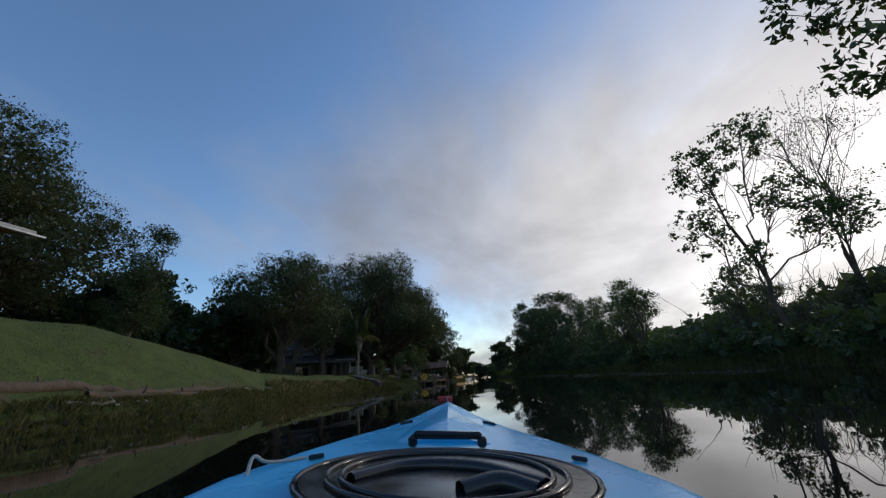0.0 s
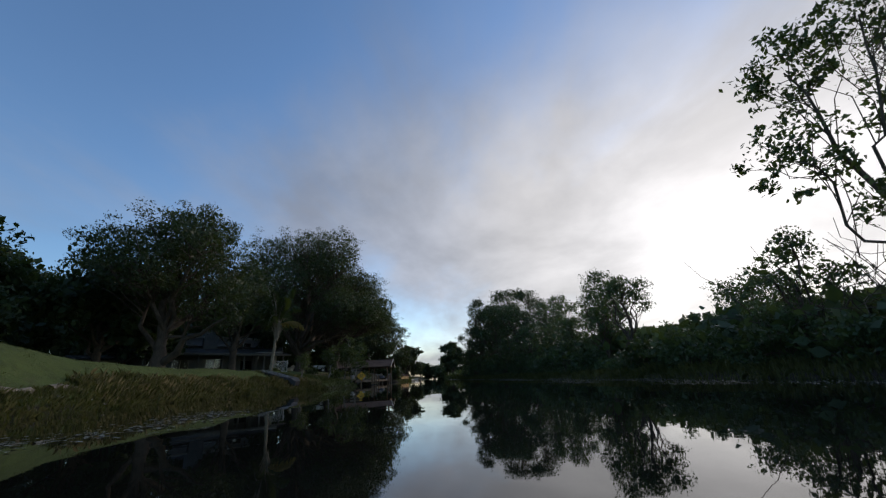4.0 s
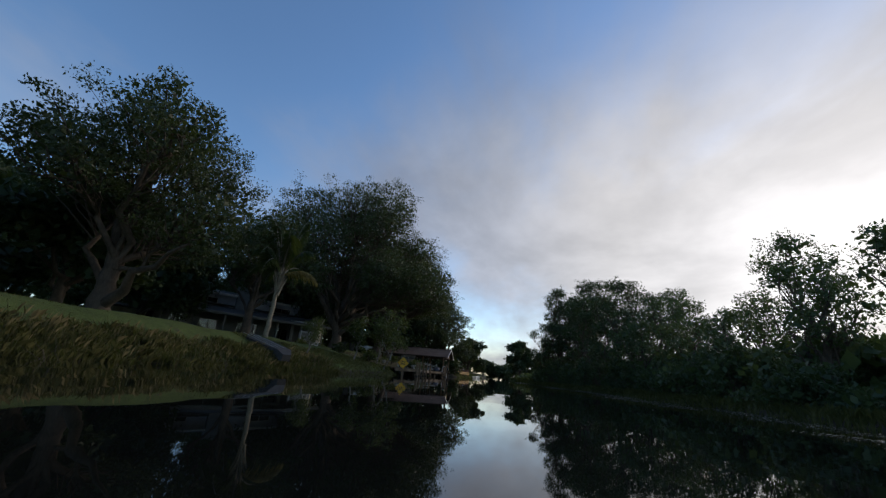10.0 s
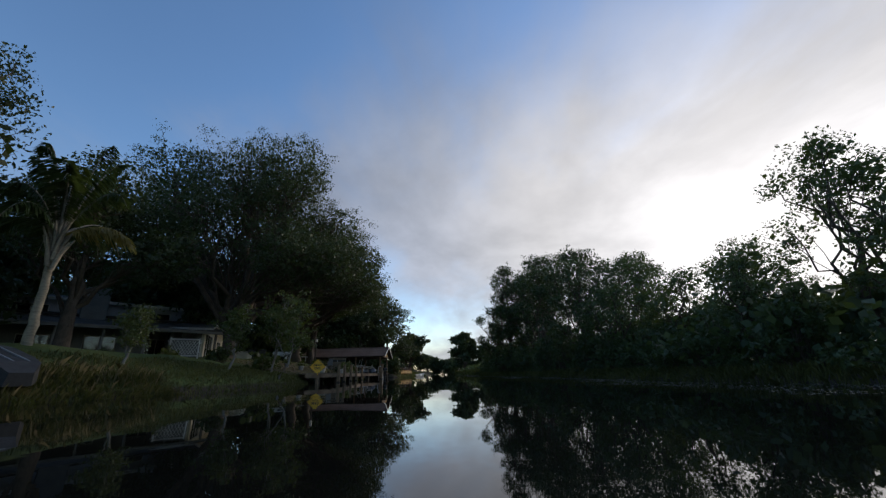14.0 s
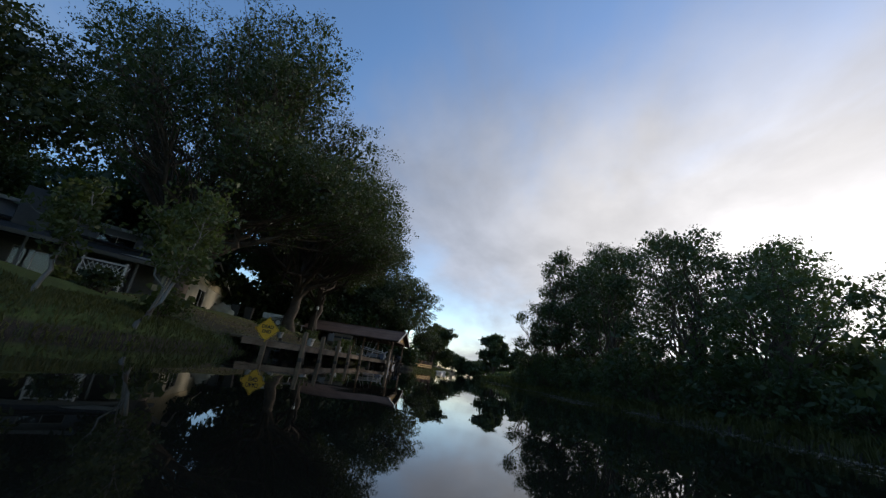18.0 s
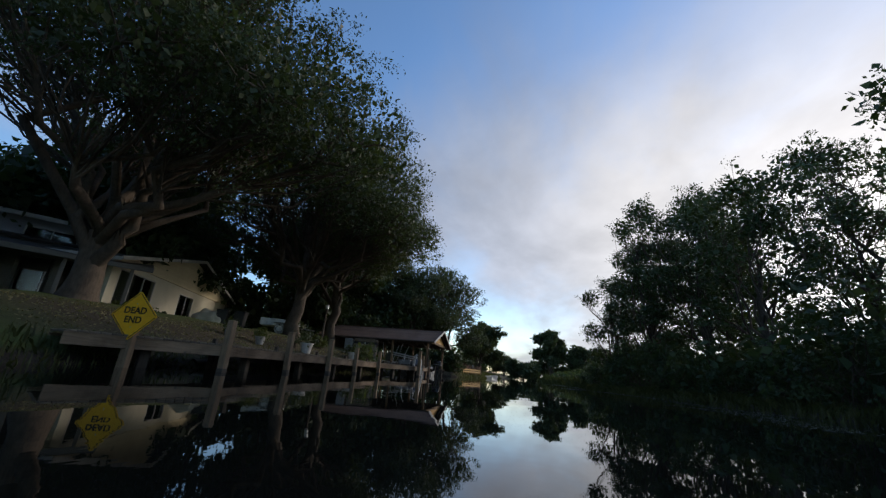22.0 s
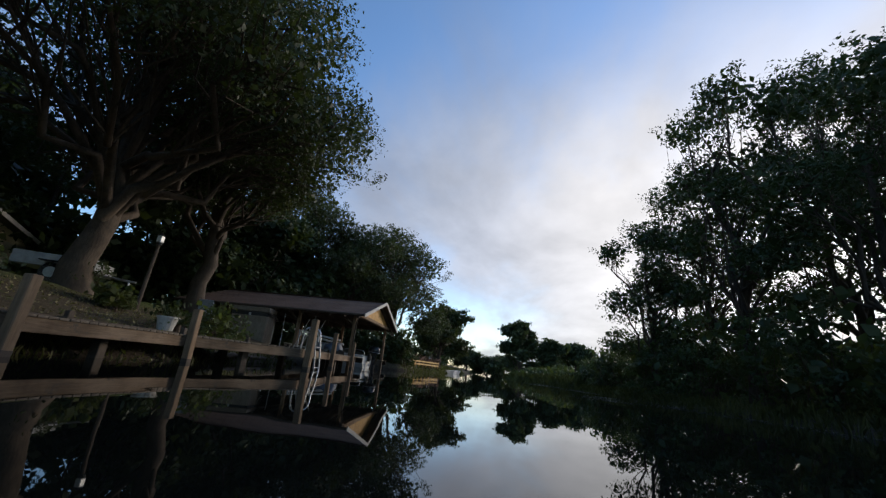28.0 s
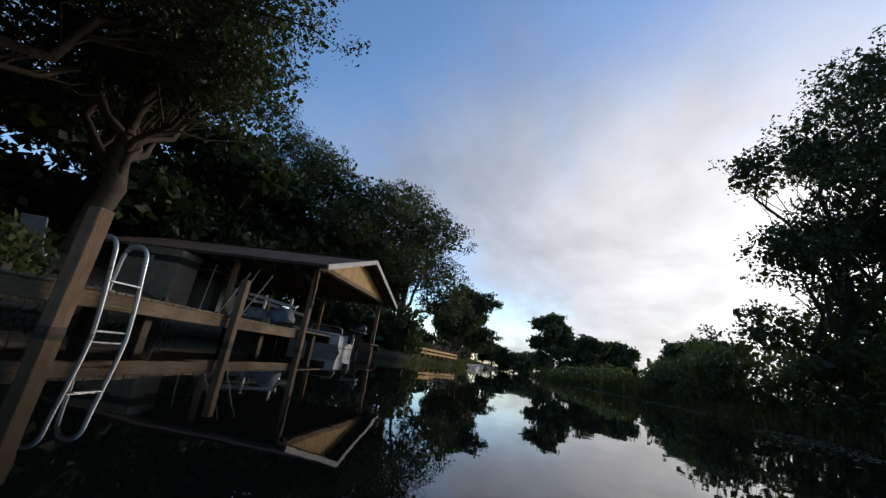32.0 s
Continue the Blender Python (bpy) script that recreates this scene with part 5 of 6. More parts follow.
def porch_house():
    """The dark two-storey house with a long porch behind the palm."""
    root = thing("house", (-25.2, 42.0, 1.3), 50, "dark grey two-storey house with a long shaded porch", "house")
    root.scale = (0.9, 0.9, 0.96)
    w, d, h = 15.0, 9.0, 2.6
    part("front_wall", wall_with_holes(w, h, [(1.2, 2.2, 0.1, 2.1), (3.6, 5.2, 0.8, 2.0), (7.0, 8.9, 0.1, 2.1), (10.6, 12.4, 0.8, 2.0)]), GREY_WALL, root).location = (0, 2.6, 0)
    # black board behind the porch windows stands for the unlit rooms
    part("interior", box((w - 0.4, 0.1, h), (w / 2, 4.2, h / 2)), BLACK_PAINT_AND_SHADE, root)
    for x, s in ((1.7, (1.0, 2.0)), (4.4, (1.6, 1.2)), (7.95, (1.9, 2.0)), (11.5, (1.8, 1.2))):
        window(root, (x, 2.66, 1.4 if s[1] < 1.5 else 1.1), s, 0, 2, TRIM_PALE)
    for x in (0.1, w - 0.1):
        part("side_wall", box((0.2, d - 2.6, h), (x, 2.6 + (d - 2.6) / 2, h / 2)), GREY_WALL, root)
    part("back_wall", box((w, 0.2, h), (w / 2, d, h / 2)), GREY_WALL, root)
    part("porch_floor", box((w + 0.2, 2.8, 0.22), (w / 2, 1.3, 0.0), bevel=0.01), CONCRETE, root)
    part("porch_roof", box((w + 1.2, 4.0, 0.12), (w / 2, 1.2, 2.86), (12, 0, 0)), SHINGLE_GREY, root)
    part("porch_fascia", box((w + 1.2, 0.05, 0.22), (w / 2, -0.78, 2.42), bevel=0.005), GREY_WALL, root)
    for n in range(7):
        part("porch_post", box((0.14, 0.14, 2.35), (0.2 + n * (w - 0.4) / 6, -0.4, 1.2), bevel=0.01), GREY_WALL, root)
    # upper storey with dormer windows either side of a broad chimney
    part("upper_wall", wall_with_holes(12.0, 1.5, [(1.2, 3.0, 0.45, 1.0), (8.4, 10.4, 0.45, 1.0)]), PALE_GREY, root, "pale grey upper wall").location = (1.8, 2.9, 3.0)
    # black board gives the upper windows their indoor darkness
    part("upper_back", box((11.6, 0.1, 1.4), (7.8, 4.2, 3.7)), BLACK_PAINT_AND_SHADE, root)
    for x, w2 in ((3.9, 1.8), (11.2, 2.0)):
        window(root, (x, 2.95, 3.72), (w2, 0.55), 0, 2, TRIM_PALE)
    for s, y in ((-1, 4.2), (1, 7.2)):
        part("main_roof", box((w + 1.0, 3.6, 0.12), (w / 2, y + 0.1, 4.0 - 0.35 * s * (1 if s > 0 else 0)), (s * -20, 0, 0)), SHINGLE_GREY, root)
    part("upper_roof", box((13.0, 5.0, 0.14), (7.8, 5.0, 4.85), (10, 0, 0)), SHINGLE_GREY, root)
    part("upper_fascia", box((13.0, 0.05, 0.2), (7.8, 2.52, 4.42), bevel=0.005), TRIM_PALE, root)
    part("chimney", box((1.5, 0.9, 2.6), (7.2, 2.9, 4.1), bevel=0.02), GREY_WALL, root, "broad grey chimney")
    part("side_wing", box((3.4, 5.0, 2.2), (-2.2, 5.2, 1.1)), TRIM_PALE, root, "pale plastered side wing")
    part("wing_roof", box((4.2, 5.8, 0.14), (-2.2, 5.0, 2.36), (6, 0, 0)), SHINGLE_GREY, root)


porch_house()


def wooden_house():
    """The house on the hill: stucco below, stained boards and a balcony above, a deep roof over them."""
    root = thing("house", (-19.41, -2.25, 2.77), 83, "hillside house with stained wood upper floor and cream base", "house")
    # local x runs along the front up the canal, local y into the house
    root.scale = (1.0, 1.0, 1.06)
    w, d = 14.0, 9.0
    part("base_wall", wall_with_holes(w, 2.1, [(4.0, 6.0, 0.2, 1.9), (9.0, 10.6, 0.8, 1.8)]), STUCCO, root)
    # no room is built: a black board paints the shade behind the windows
    part("interior", box((w - 0.4, 0.1, 2.0), (w / 2, 1.5, 1.0)), BLACK_PAINT_AND_SHADE, root)
    window(root, (5.0, 0.06, 1.05), (2.0, 1.7), 0, 2, TRIM_PALE)
    window(root, (9.8, 0.06, 1.3), (1.6, 1.0), 0, 2, TRIM_PALE)
    part("side_wall", box((0.2, d, 2.1), (w - 0.1, d / 2 + 0.1, 1.05)), STUCCO, root)
    for n in range(9):
        part("cladding_board", box((w, 0.03, 0.20), (w / 2, -0.03, 2.2 + n * 0.19), (4, 0, 0), 0.003), PLY, root)
        part("cladding_board", box((0.03, d, 0.20), (w + 0.03, d / 2, 2.2 + n * 0.19), (0, 4, 0), 0.003), PLY, root)
    part("upper_core", box((w - 0.1, d, 1.9), (w / 2 - 0.05, d / 2 + 0.05, 3.0)), PLY, root)
    part("balcony_floor", box((w - 1.0, 1.2, 0.16), (w / 2 - 0.5, -0.64, 2.12), bevel=0.01), PLY, root)
    part("balcony_rail", box((w - 1.0, 0.08, 0.09), (w / 2 - 0.5, -1.2, 3.05), bevel=0.01), PLY, root)
    for n in range(72):
        part("baluster", box((0.05, 0.04, 0.95), (0.2 + n * 0.18, -1.2, 2.62)), PLY, root)
    for x in (0.2, 4.4, 8.7, 12.9):
        part("balcony_post", box((0.13, 0.13, 2.0), (x, -1.2, 2.95), bevel=0.01), PLY, root)
    part("soffit", box((w + 0.6, 3.3, 0.05), (w / 2, 0.05, 4.06), (14, 0, 0)), WOOD_DARK, root)
    part("roof", box((w + 0.7, 4.4, 0.10), (w / 2, 0.45, 4.25), (14, 0, 0)), SHINGLE_GREY, root)
    part("roof_edge", box((w + 0.7, 0.07, 0.15), (w / 2, -1.68, 3.74), bevel=0.01), TRIM_PALE, root, "pale metal roof edge")
    part("gutter", box((w + 1.0, 0.12, 0.08), (w / 2 + 0.1, -1.79, 3.63), bevel=0.02), GALV, root)
    part("back_roof", box((w + 0.7, 6.4, 0.10), (w / 2, 5.62, 4.0), (-14, 0, 0)), SHINGLE_GREY, root)
    bm = bmesh.new()
    tri = [[bm.verts.new((x, y, z)) for y, z in ((0.1, 3.95), (2.5, 4.66), (8.6, 3.2), (8.6, 3.0), (0.1, 3.0))] for x in (0.05, w - 0.1)]
    bm.faces.new(tri[0]), bm.faces.new(tri[1][::-1])
    for n in range(5):
        bm.faces.new((tri[0][n], tri[1][n], tri[1][(n + 1) % 5], tri[0][(n + 1) % 5]))
    bmesh.ops.recalc_face_normals(bm, faces=bm.faces[:])
    part("gable_core", bm, PLY, root)
    dish = thing("satellite_dish", (-17.45, 11.78, 5.05), 30, "small grey satellite dish on the house corner", "satellite dish")
    bm = bmesh.new()
    bmesh.ops.create_uvsphere(bm, u_segments=18, v_segments=10, radius=0.6)
    bmesh.ops.delete(bm, geom=[v for v in bm.verts if v.co.z > -0.44], context="VERTS")
    bmesh.ops.transform(bm, matrix=Matrix.Translation((0, 0, 0.3)) @ Matrix.Rotation(radians(110), 4, "X") @ Matrix.Translation((0, 0, 0.6)), verts=bm.verts)
    bmesh.ops.solidify(bm, geom=bm.faces[:], thickness=0.015)
    part("reflector", bm, GREY_PLASTIC, dish, smooth=True)
    part("arm", rod((0, 0, 0.2), (0.1, -0.55, 0.05), 0.018), GALV, dish)
    part("mast", rod((0, 0.02, 0.28), (-0.3, 0.15, 0.0), 0.022), GALV, dish)
    part("receiver", box((0.08, 0.12, 0.07), (0.1, -0.58, 0.08), bevel=0.01), GREY_PLASTIC, dish)


wooden_house()

# ---- garden things of the left bank ----


def palm():
    rng = np.random.default_rng(3)
    root = thing("palm_tree", on_ground(-10.1, 32.3), 0, "queen palm with pale ringed trunk and one dry frond", "palm tree")
    line = bend((0, 0, -0.2), (0.28, -0.3, 2.75), rng, 0.008, 14)
    radii = np.linspace(0.115, 0.07, 14) * (1 + 0.05 * (np.arange(14) % 2))
    part("trunk", tubes("trunk", [(line, radii, 12)]), PALM_BARK, root, smooth=True)
    top = line[-1]
    for n in range(14):
        a = 2.4 * n
        foot = top + np.array([0, 0, -0.9 + 0.05 * n])
        out = np.array([math.cos(a), math.sin(a), 0])
        part("leaf_base", tubes("leaf_base", [(np.array([foot + out * 0.07, foot + out * 0.16 + np.array([0, 0, 0.35]), foot + out * 0.34 + np.array([0, 0, 0.75])]), np.array([0.06, 0.045, 0.02]), 6)]), PALM_BARK, root)
    fronds = 22
    for n in range(fronds):
        a = 2 * np.pi * n / fronds + rng.uniform(-0.2, 0.2)
        dry = n in (1, 2)
        up = rng.uniform(0.6, 1.45) if not dry else 0.45
        long = rng.uniform(2.6, 3.3)
        way = np.array([math.cos(a), math.sin(a), 0])
        t = np.linspace(0, 1, 12)[:, None]
        rib = top + way * long * (t * (1 - 0.25 * t)) * (1.05 - 0.45 * up) + np.array([0, 0, 1.0]) * long * (up * 1.35 * t - (0.75 + 0.35 * (not dry)) * t * t * 0.9)
        frond = part("frond", tubes("frond", [(rib, np.linspace(0.032, 0.006, 12), 5)]), PALM_DRY if dry else BARK_PALE, root, "dry yellow hanging frond" if dry else "")
        k = 150
        s = rng.uniform(0.12, 1, k)
        at = np.stack([np.interp(s, t[:, 0], rib[:, c]) for c in range(3)], 1)
        side = np.cross(way, [0, 0, 1.0])
        sign = np.where(np.arange(k) % 2, 1.0, -1.0)[:, None]
        l = (0.55 * np.sin(np.clip(s, 0, 1) * np.pi * 0.85 + 0.25))[:, None] * rng.uniform(0.7, 1.1, (k, 1))
        tip = at + side * sign * l * 0.75 + way * l * 0.45 + np.array([0, 0, -1.0]) * l * rng.uniform(0.25, 0.95, (k, 1))
        mid = (at + tip) / 2 + np.array([0, 0, 0.06]) * l
        w = way * 0.016
        verts = np.stack([at - w, at + w, mid + w, tip, mid - w], 1).reshape(-1, 3)
        tagged(part("blade", fast_mesh("blade", verts, np.arange(k)[:, None] * 5 + np.arange(5)[None]), PALM_DRY if dry else PALM_LEAF, frond), kind="stuff")


palm()


def lamp_post():
    root = thing("lamp_post", on_ground(-11.55, 60.9), 0, "rough wooden garden post carrying a small pale lamp", "lamp post")
    part("pole", rod((0, 0, -0.2), (0.04, 0.02, 2.25), 0.07, 0.055, 10), WOOD_DARK, root)
    part("collar", rod((0.04, 0.02, 2.25), (0.04, 0.02, 2.33), 0.09, 0.10, 12), BLACK_PAINT_AND_SHADE, root)
    part("lantern", box((0.17, 0.17, 0.24), (0.04, 0.02, 2.46), bevel=0.02), LAMP_GLASS, root, "pale frosted lantern glass")
    part("cap", rod((0.04, 0.02, 2.58), (0.04, 0.02, 2.68), 0.14, 0.02, 8), BLACK_PAINT_AND_SHADE, root)


lamp_post()


def flower_pot(x, y, r, seed, label, mat=CLAY):
    x0, y0, z0 = on_ground(x, y)
    root = thing("flower_pot", (x0, y0, z0), 0, label, "flower pot", "pots by the house")
    bm = rod((0, 0, 0), (0, 0, r * 1.5), r * 0.7, r, 16)
    part("pot", bm, mat, root)
    part("rim", rod((0, 0, r * 1.42), (0, 0, r * 1.62), r * 1.1, r * 1.12, 16), mat, root)
    rng = np.random.default_rng(seed)
    at = rng.normal(size=(220, 3)) * np.array([r * 0.8, r * 0.8, r * 0.6]) + np.array([0, 0, r * 2.3])
    tagged(part("plant", leaves("plant", at, 0.12, rng, -0.5), YOUNG_LEAF if seed % 2 else OAK_LEAF, root), kind="stuff")


for n, (x, y, r) in enumerate(((-9.02, 54.8, 0.28), (-10.14, 53.0, 0.2), (-8.37, 58.6, 0.24), (-10.87, 52.0, 0.18))):
    flower_pot(x, y, r, 500 + n, "round pot with a leafy plant near the dock", CONCRETE if n % 2 else TRIM_PALE)
rng = np.random.default_rng(8)
for n in range(16):
    t = n / 15
    shrub((-16.5 - 5.2 * t + rng.uniform(-0.2, 0.2), 51.9 + 13.4 * t + rng.uniform(-0.2, 0.2)), rng.uniform(0.35, 0.8), rng.uniform(0.35, 0.6), 520 + n, "low flowering shrub along the house wall", OAK_LEAF if n % 3 else YOUNG_LEAF, 16, 22, 0.09, group="shrubs along the cream house")
for n, (x, y, h) in enumerate(((-8.37, 60.6, 1.5), (-9.02, 61.6, 1.2), (-10.95, 59.4, 0.9), (-13.28, 60.5, 1.4), (-7.97, 41.2, 1.2), (-9.98, 41.0, 0.9), (-14.09, 43.6, 0.9), (-15.7, 41.6, 0.8))):
    shrub((x, y), h, h * 0.8, 560 + n, "leafy garden shrub on the lawn", OAK_LEAF if n % 2 else YOUNG_LEAF, 26, 24, 0.12, group="garden shrubs")


def skiff():
    """An upturned dark jon boat on the shore near the palm."""
    x, y, z = on_ground(-8.9, 30.5)
    root = thing("upturned_boat", (x, y, z - 0.16), -25, "upturned dark flat-bottomed boat lying on the shore", "boat")
    root.scale = (0.78, 0.8, 0.8)
    root.rotation_euler = (0, radians(13), radians(-25))
    bm = bmesh.new()
    rings = []
    for u, w, h in ((-1.9, 0.50, 0.40), (-0.8, 0.62, 0.46), (0.6, 0.60, 0.46), (1.5, 0.42, 0.50), (1.9, 0.22, 0.34)):
        rings.append([bm.verts.new(p) for p in ((u, -w * 1.12, 0.03), (u, -w, h), (u, w, h), (u, w * 1.12, 0.03))])
    for a, b in zip(rings, rings[1:]):
        for n in range(3):
            bm.faces.new((a[n], a[n + 1], b[n + 1], b[n]))
    bm.faces.new(rings[0][::-1]), bm.faces.new(rings[-1])
    part("hull", bm, TARRED, root)
    for s in (-1, 0, 1):
        part("keel_strip", box((3.3, 0.04, 0.03), (-0.2, s * 0.3, 0.475), (0, 0, 0), 0.005), GALV, root)


skiff()


def scattered_stones(name, label, centre, spread, count, seed, size=0.12):
    rng = np.random.default_rng(seed)
    root = thing(name, on_ground(*centre), 0, label, "stones")
    for n in range(count):
        bm = bmesh.new()
        bmesh.ops.create_icosphere(bm, subdivisions=2, radius=size * rng.uniform(0.5, 1.3))
        off = Vector(rng.uniform(0, 20, 3))
        for v in bm.verts:
            v.co *= 1 + 0.35 * noise.noise(v.co * 7 + off)
            v.co.z *= 0.55
        x, y = centre[0] + rng.normal() * spread[0], centre[1] + rng.normal() * spread[1]
        ob = part("stone", bm, STONE, root)
        ob.location = (x - centre[0], y - centre[1], float(ground_height(x, y)) - root.location.z + 0.02)


scattered_stones("stones", "pale stones and sand laid bare on the eroded bank", (-8.1, 8.6), (0.12, 0.8), 10, 1, 0.05)
scattered_stones("stones", "pale stones scattered on the shore", (-8.4, 15.4), (0.12, 0.9), 8, 2, 0.05)


def weed_mat(x, y, seed, long):
    """A drift of floating weed and pollen on the water."""
    rng = np.random.default_rng(seed)
    n = 420
    at = np.stack([x + rng.normal(size=n) * 0.35 + rng.normal(size=n) * 0.1, y + rng.uniform(-long, long, n), np.full(n, 0.006)], 1)
    at[:, 0] += 0.5 * np.sin(at[:, 1] * 0.7)
    turn = rng.uniform(0, np.pi, n)
    a = np.stack([np.cos(turn), np.sin(turn), 0 * turn], 1) * rng.uniform(0.015, 0.06, n)[:, None]
    b = np.stack([-np.sin(turn), np.cos(turn), 0 * turn], 1) * rng.uniform(0.008, 0.03, n)[:, None]
    up = np.array([0, 0, 0.004])
    verts = np.stack([at - a, at - b + up, at + a, at + b + up], 1).reshape(-1, 3)
    tagged(part("floating_weed", fast_mesh("floating_weed", verts, np.arange(n * 4).reshape(-1, 4)), SCUM), "thin drift of pale weed floating on the water", "weed", "floating weed", kind="stuff")


for n, (x, y, l) in enumerate(((5.96, 12, 3), (6.28, 22, 3), (5.15, 30, 3), (5.64, 38, 3), (4.51, 47, 2.5), (5.31, 58, 3), (5.15, 70, 3), (4.03, 76, 3), (6.76, 17, 3), (4.67, 20, 2), (6.68, 27, 3), (6.36, 34, 3), (6.6, 43, 3), (5.96, 51, 3), (5.8, 64, 3), (4.99, 82, 4), (3.7, 62, 2), (-3.54, 11, 2))):
    weed_mat(x, y, 600 + n, l)


# ---- loose things on the lawns and round the dock ----


def log(points, r, seed, label, mat=STONE, name="driftwood_log"):
    """A barkless log with stubs, lying on the bank."""
    rng = np.random.default_rng(seed)
    pts = [np.array((x, y, max(float(ground_height(x, y)), -0.02) + r * 0.25)) for x, y in points]
    root = thing(name, tuple(pts[0]), 0, label, "log", "logs on the bank")
    line = np.concatenate([bend(a - pts[0], b - pts[0], rng, 0.05, 5)[:-1] for a, b in zip(pts, pts[1:])])
    part("stem", tubes("stem", [(line, np.linspace(r, r * 0.6, len(line)) * rng.uniform(0.85, 1.15, len(line)), 9)]), mat, root, smooth=True)
    for n in range(3):
        p = line[1 + n % (len(line) - 1)]
        way = rng.normal(size=3) * 0.12 + np.array([0, 0, 0.10])
        part("stub", tubes("stub", [(bend(p, p + way, rng, 0.1, 4), np.linspace(r * 0.4, r * 0.15, 4), 6)]), mat, root)


LOG_BROWN = surface("rotten_log", (0.17, 0.115, 0.07), (0.06, 0.042, 0.028), 0.95, 10, 2.5, (4, 4, 0.8), 0.8)
DRIFTWOOD = surface("driftwood", (0.25, 0.205, 0.15), (0.10, 0.08, 0.058), 0.9, 8, 2.0, (4, 4, 0.8), 0.5)
log([(-8.3, 13.4), (-8.45, 14.6), (-8.6, 15.5)], 0.13, 1, "pale barkless log lying along the eroded bank", DRIFTWOOD)
log([(-8.7, 15.7), (-8.9, 17.0)], 0.12, 2, "short pale log end on the eroded bank", DRIFTWOOD)
log([(-8.2, 12.2), (-8.3, 13.5)], 0.08, 3, "crooked pale root washed out of the bank", DRIFTWOOD)
log([(-9.3, 6.6), (-9.0, 8.2), (-8.7, 9.6), (-8.6, 11.2)], 0.14, 7, "long brown fallen log half sunk in the eroded bank", LOG_BROWN)
log([(-8.6, 8.0), (-8.35, 9.6), (-8.3, 11.8)], 0.11, 8, "brown roots and log laid bare in the bank", LOG_BROWN)
log([(-8.6, 10.8), (-8.5, 12.4), (-8.5, 13.8)], 0.10, 10, "dark rotten log end sunk in the bank", LOG_BROWN)
log([(-8.2, 7.2), (-8.0, 8.6)], 0.06, 9, "thin washed-up branch at the water", DRIFTWOOD)
log([(-7.05, 50.6), (-6.97, 52.6), (-7.05, 54.6)], 0.13, 4, "rotten brown log lying under the dock", LOG_BROWN)
log([(-6.91, 58.8), (-7.07, 60.4), (-7.24, 62.2)], 0.10, 5, "dark driftwood caught under the dock", WOOD_DARK)
log([(-7.05, 46.4), (-6.97, 48.4)], 0.08, 6, "thin grey branch washed up under the dock", DRIFTWOOD)


def dead_branches(x, y, seed, size=1.0, stems=7, label="bare grey branches standing among the reeds"):
    """Bare grey twigs standing out of the reeds."""
    rng = np.random.default_rng(seed)
    root = thing("dead_shrub", on_ground(x, y), 0, label, "dead shrub", "dead shrubs")
    lines = []
    for n in range(stems):
        tip = np.array([rng.normal() * 0.35, rng.normal() * 0.35, rng.uniform(0.4, 0.95)]) * size
        stem = bend((0, 0, -0.1), tip, rng, 0.12, 6)
        lines.append((stem, np.linspace(0.011, 0.004, 6) * size ** 0.5, 5))
        for k in (2, 3, 4):
            lines.append((bend(stem[k], stem[k] + (rng.normal(size=3) * 0.22 + np.array([0, 0, 0.15])) * size, rng, 0.1, 4), np.linspace(0.006, 0.003, 4) * size ** 0.5, 4))
    part("branch", tubes("branch", lines), BARK, root)


for n, (x, y) in enumerate(((-7.41, 21.4), (-7.73, 22.4), (-7.16, 23.6), (-6.76, 25.4), (-6.92, 26.6))):
    dead_branches(x, y, 40 + n)
for n, (x, y) in enumerate(((10.14, 13.6), (10.95, 12.2), (11.75, 14.4), (10.3, 15.6), (10.46, 10.6))):
    dead_branches(x, y, 50 + n, 3.0, 16, "tangle of bare thin branches over the brush")


def lattice_screen():
    root = thing("lattice_screen", on_ground(-14.17, 45.0), 40, "pale painted garden lattice standing beside the oak", "screen")
    for x in (-0.7, 0.7):
        part("post", box((0.07, 0.07, 1.3), (x, 0, 0.6), bevel=0.008), TRIM_PALE, root)
    for z in (0.25, 1.15):
        part("rail", box((1.34, 0.05, 0.07), (0, 0, z), bevel=0.006), TRIM_PALE, root)
    for s in (-1, 1):
        for n in range(9):
            x = -0.6 + n * 0.15
            part("lath", box((0.03, 0.012, 0.9), (x, s * 0.012, 0.70), (0, s * 32, 0)), TRIM_PALE, root)


lattice_screen()

def wheelie_bin(x, y, turn, label, mat):
    root = thing("rubbish_bin", on_ground(x, y), turn, label, "bin", "bins by the house")
    bm = box((0.58, 0.66, 0.9), (0, 0, 0.53), bevel=0.03)
    for v in bm.verts:
        f = 0.82 + 0.18 * (v.co.z - 0.08) / 0.9
        v.co.x, v.co.y = v.co.x * f, v.co.y * f
    part("body", bm, mat, root)
    part("lid", box((0.62, 0.74, 0.07), (0, 0.02, 1.01), (4, 0, 0), 0.025), mat, root)
    part("handle", rod((-0.22, 0.40, 0.92), (0.22, 0.40, 0.92), 0.018), mat, root)
    for s in (-1, 1):
        part("wheel", rod((s * 0.24, 0.24, 0.12), (s * 0.30, 0.24, 0.12), 0.12, sides=14), RUBBER, root)


wheelie_bin(-16.26, 57.8, 30, "dark plastic wheeled bin by the house", BLACK_PAINT_AND_SHADE)
wheelie_bin(-15.54, 58.4, 20, "dark plastic wheeled bin by the house", BLACK_PAINT_AND_SHADE)
root = thing("covered_pile", on_ground(-16.91, 57.4), 15, "low pile of garden goods under a beige cover", "pile")
bm = bmesh.new()
bmesh.ops.create_icosphere(bm, subdivisions=4, radius=0.7)
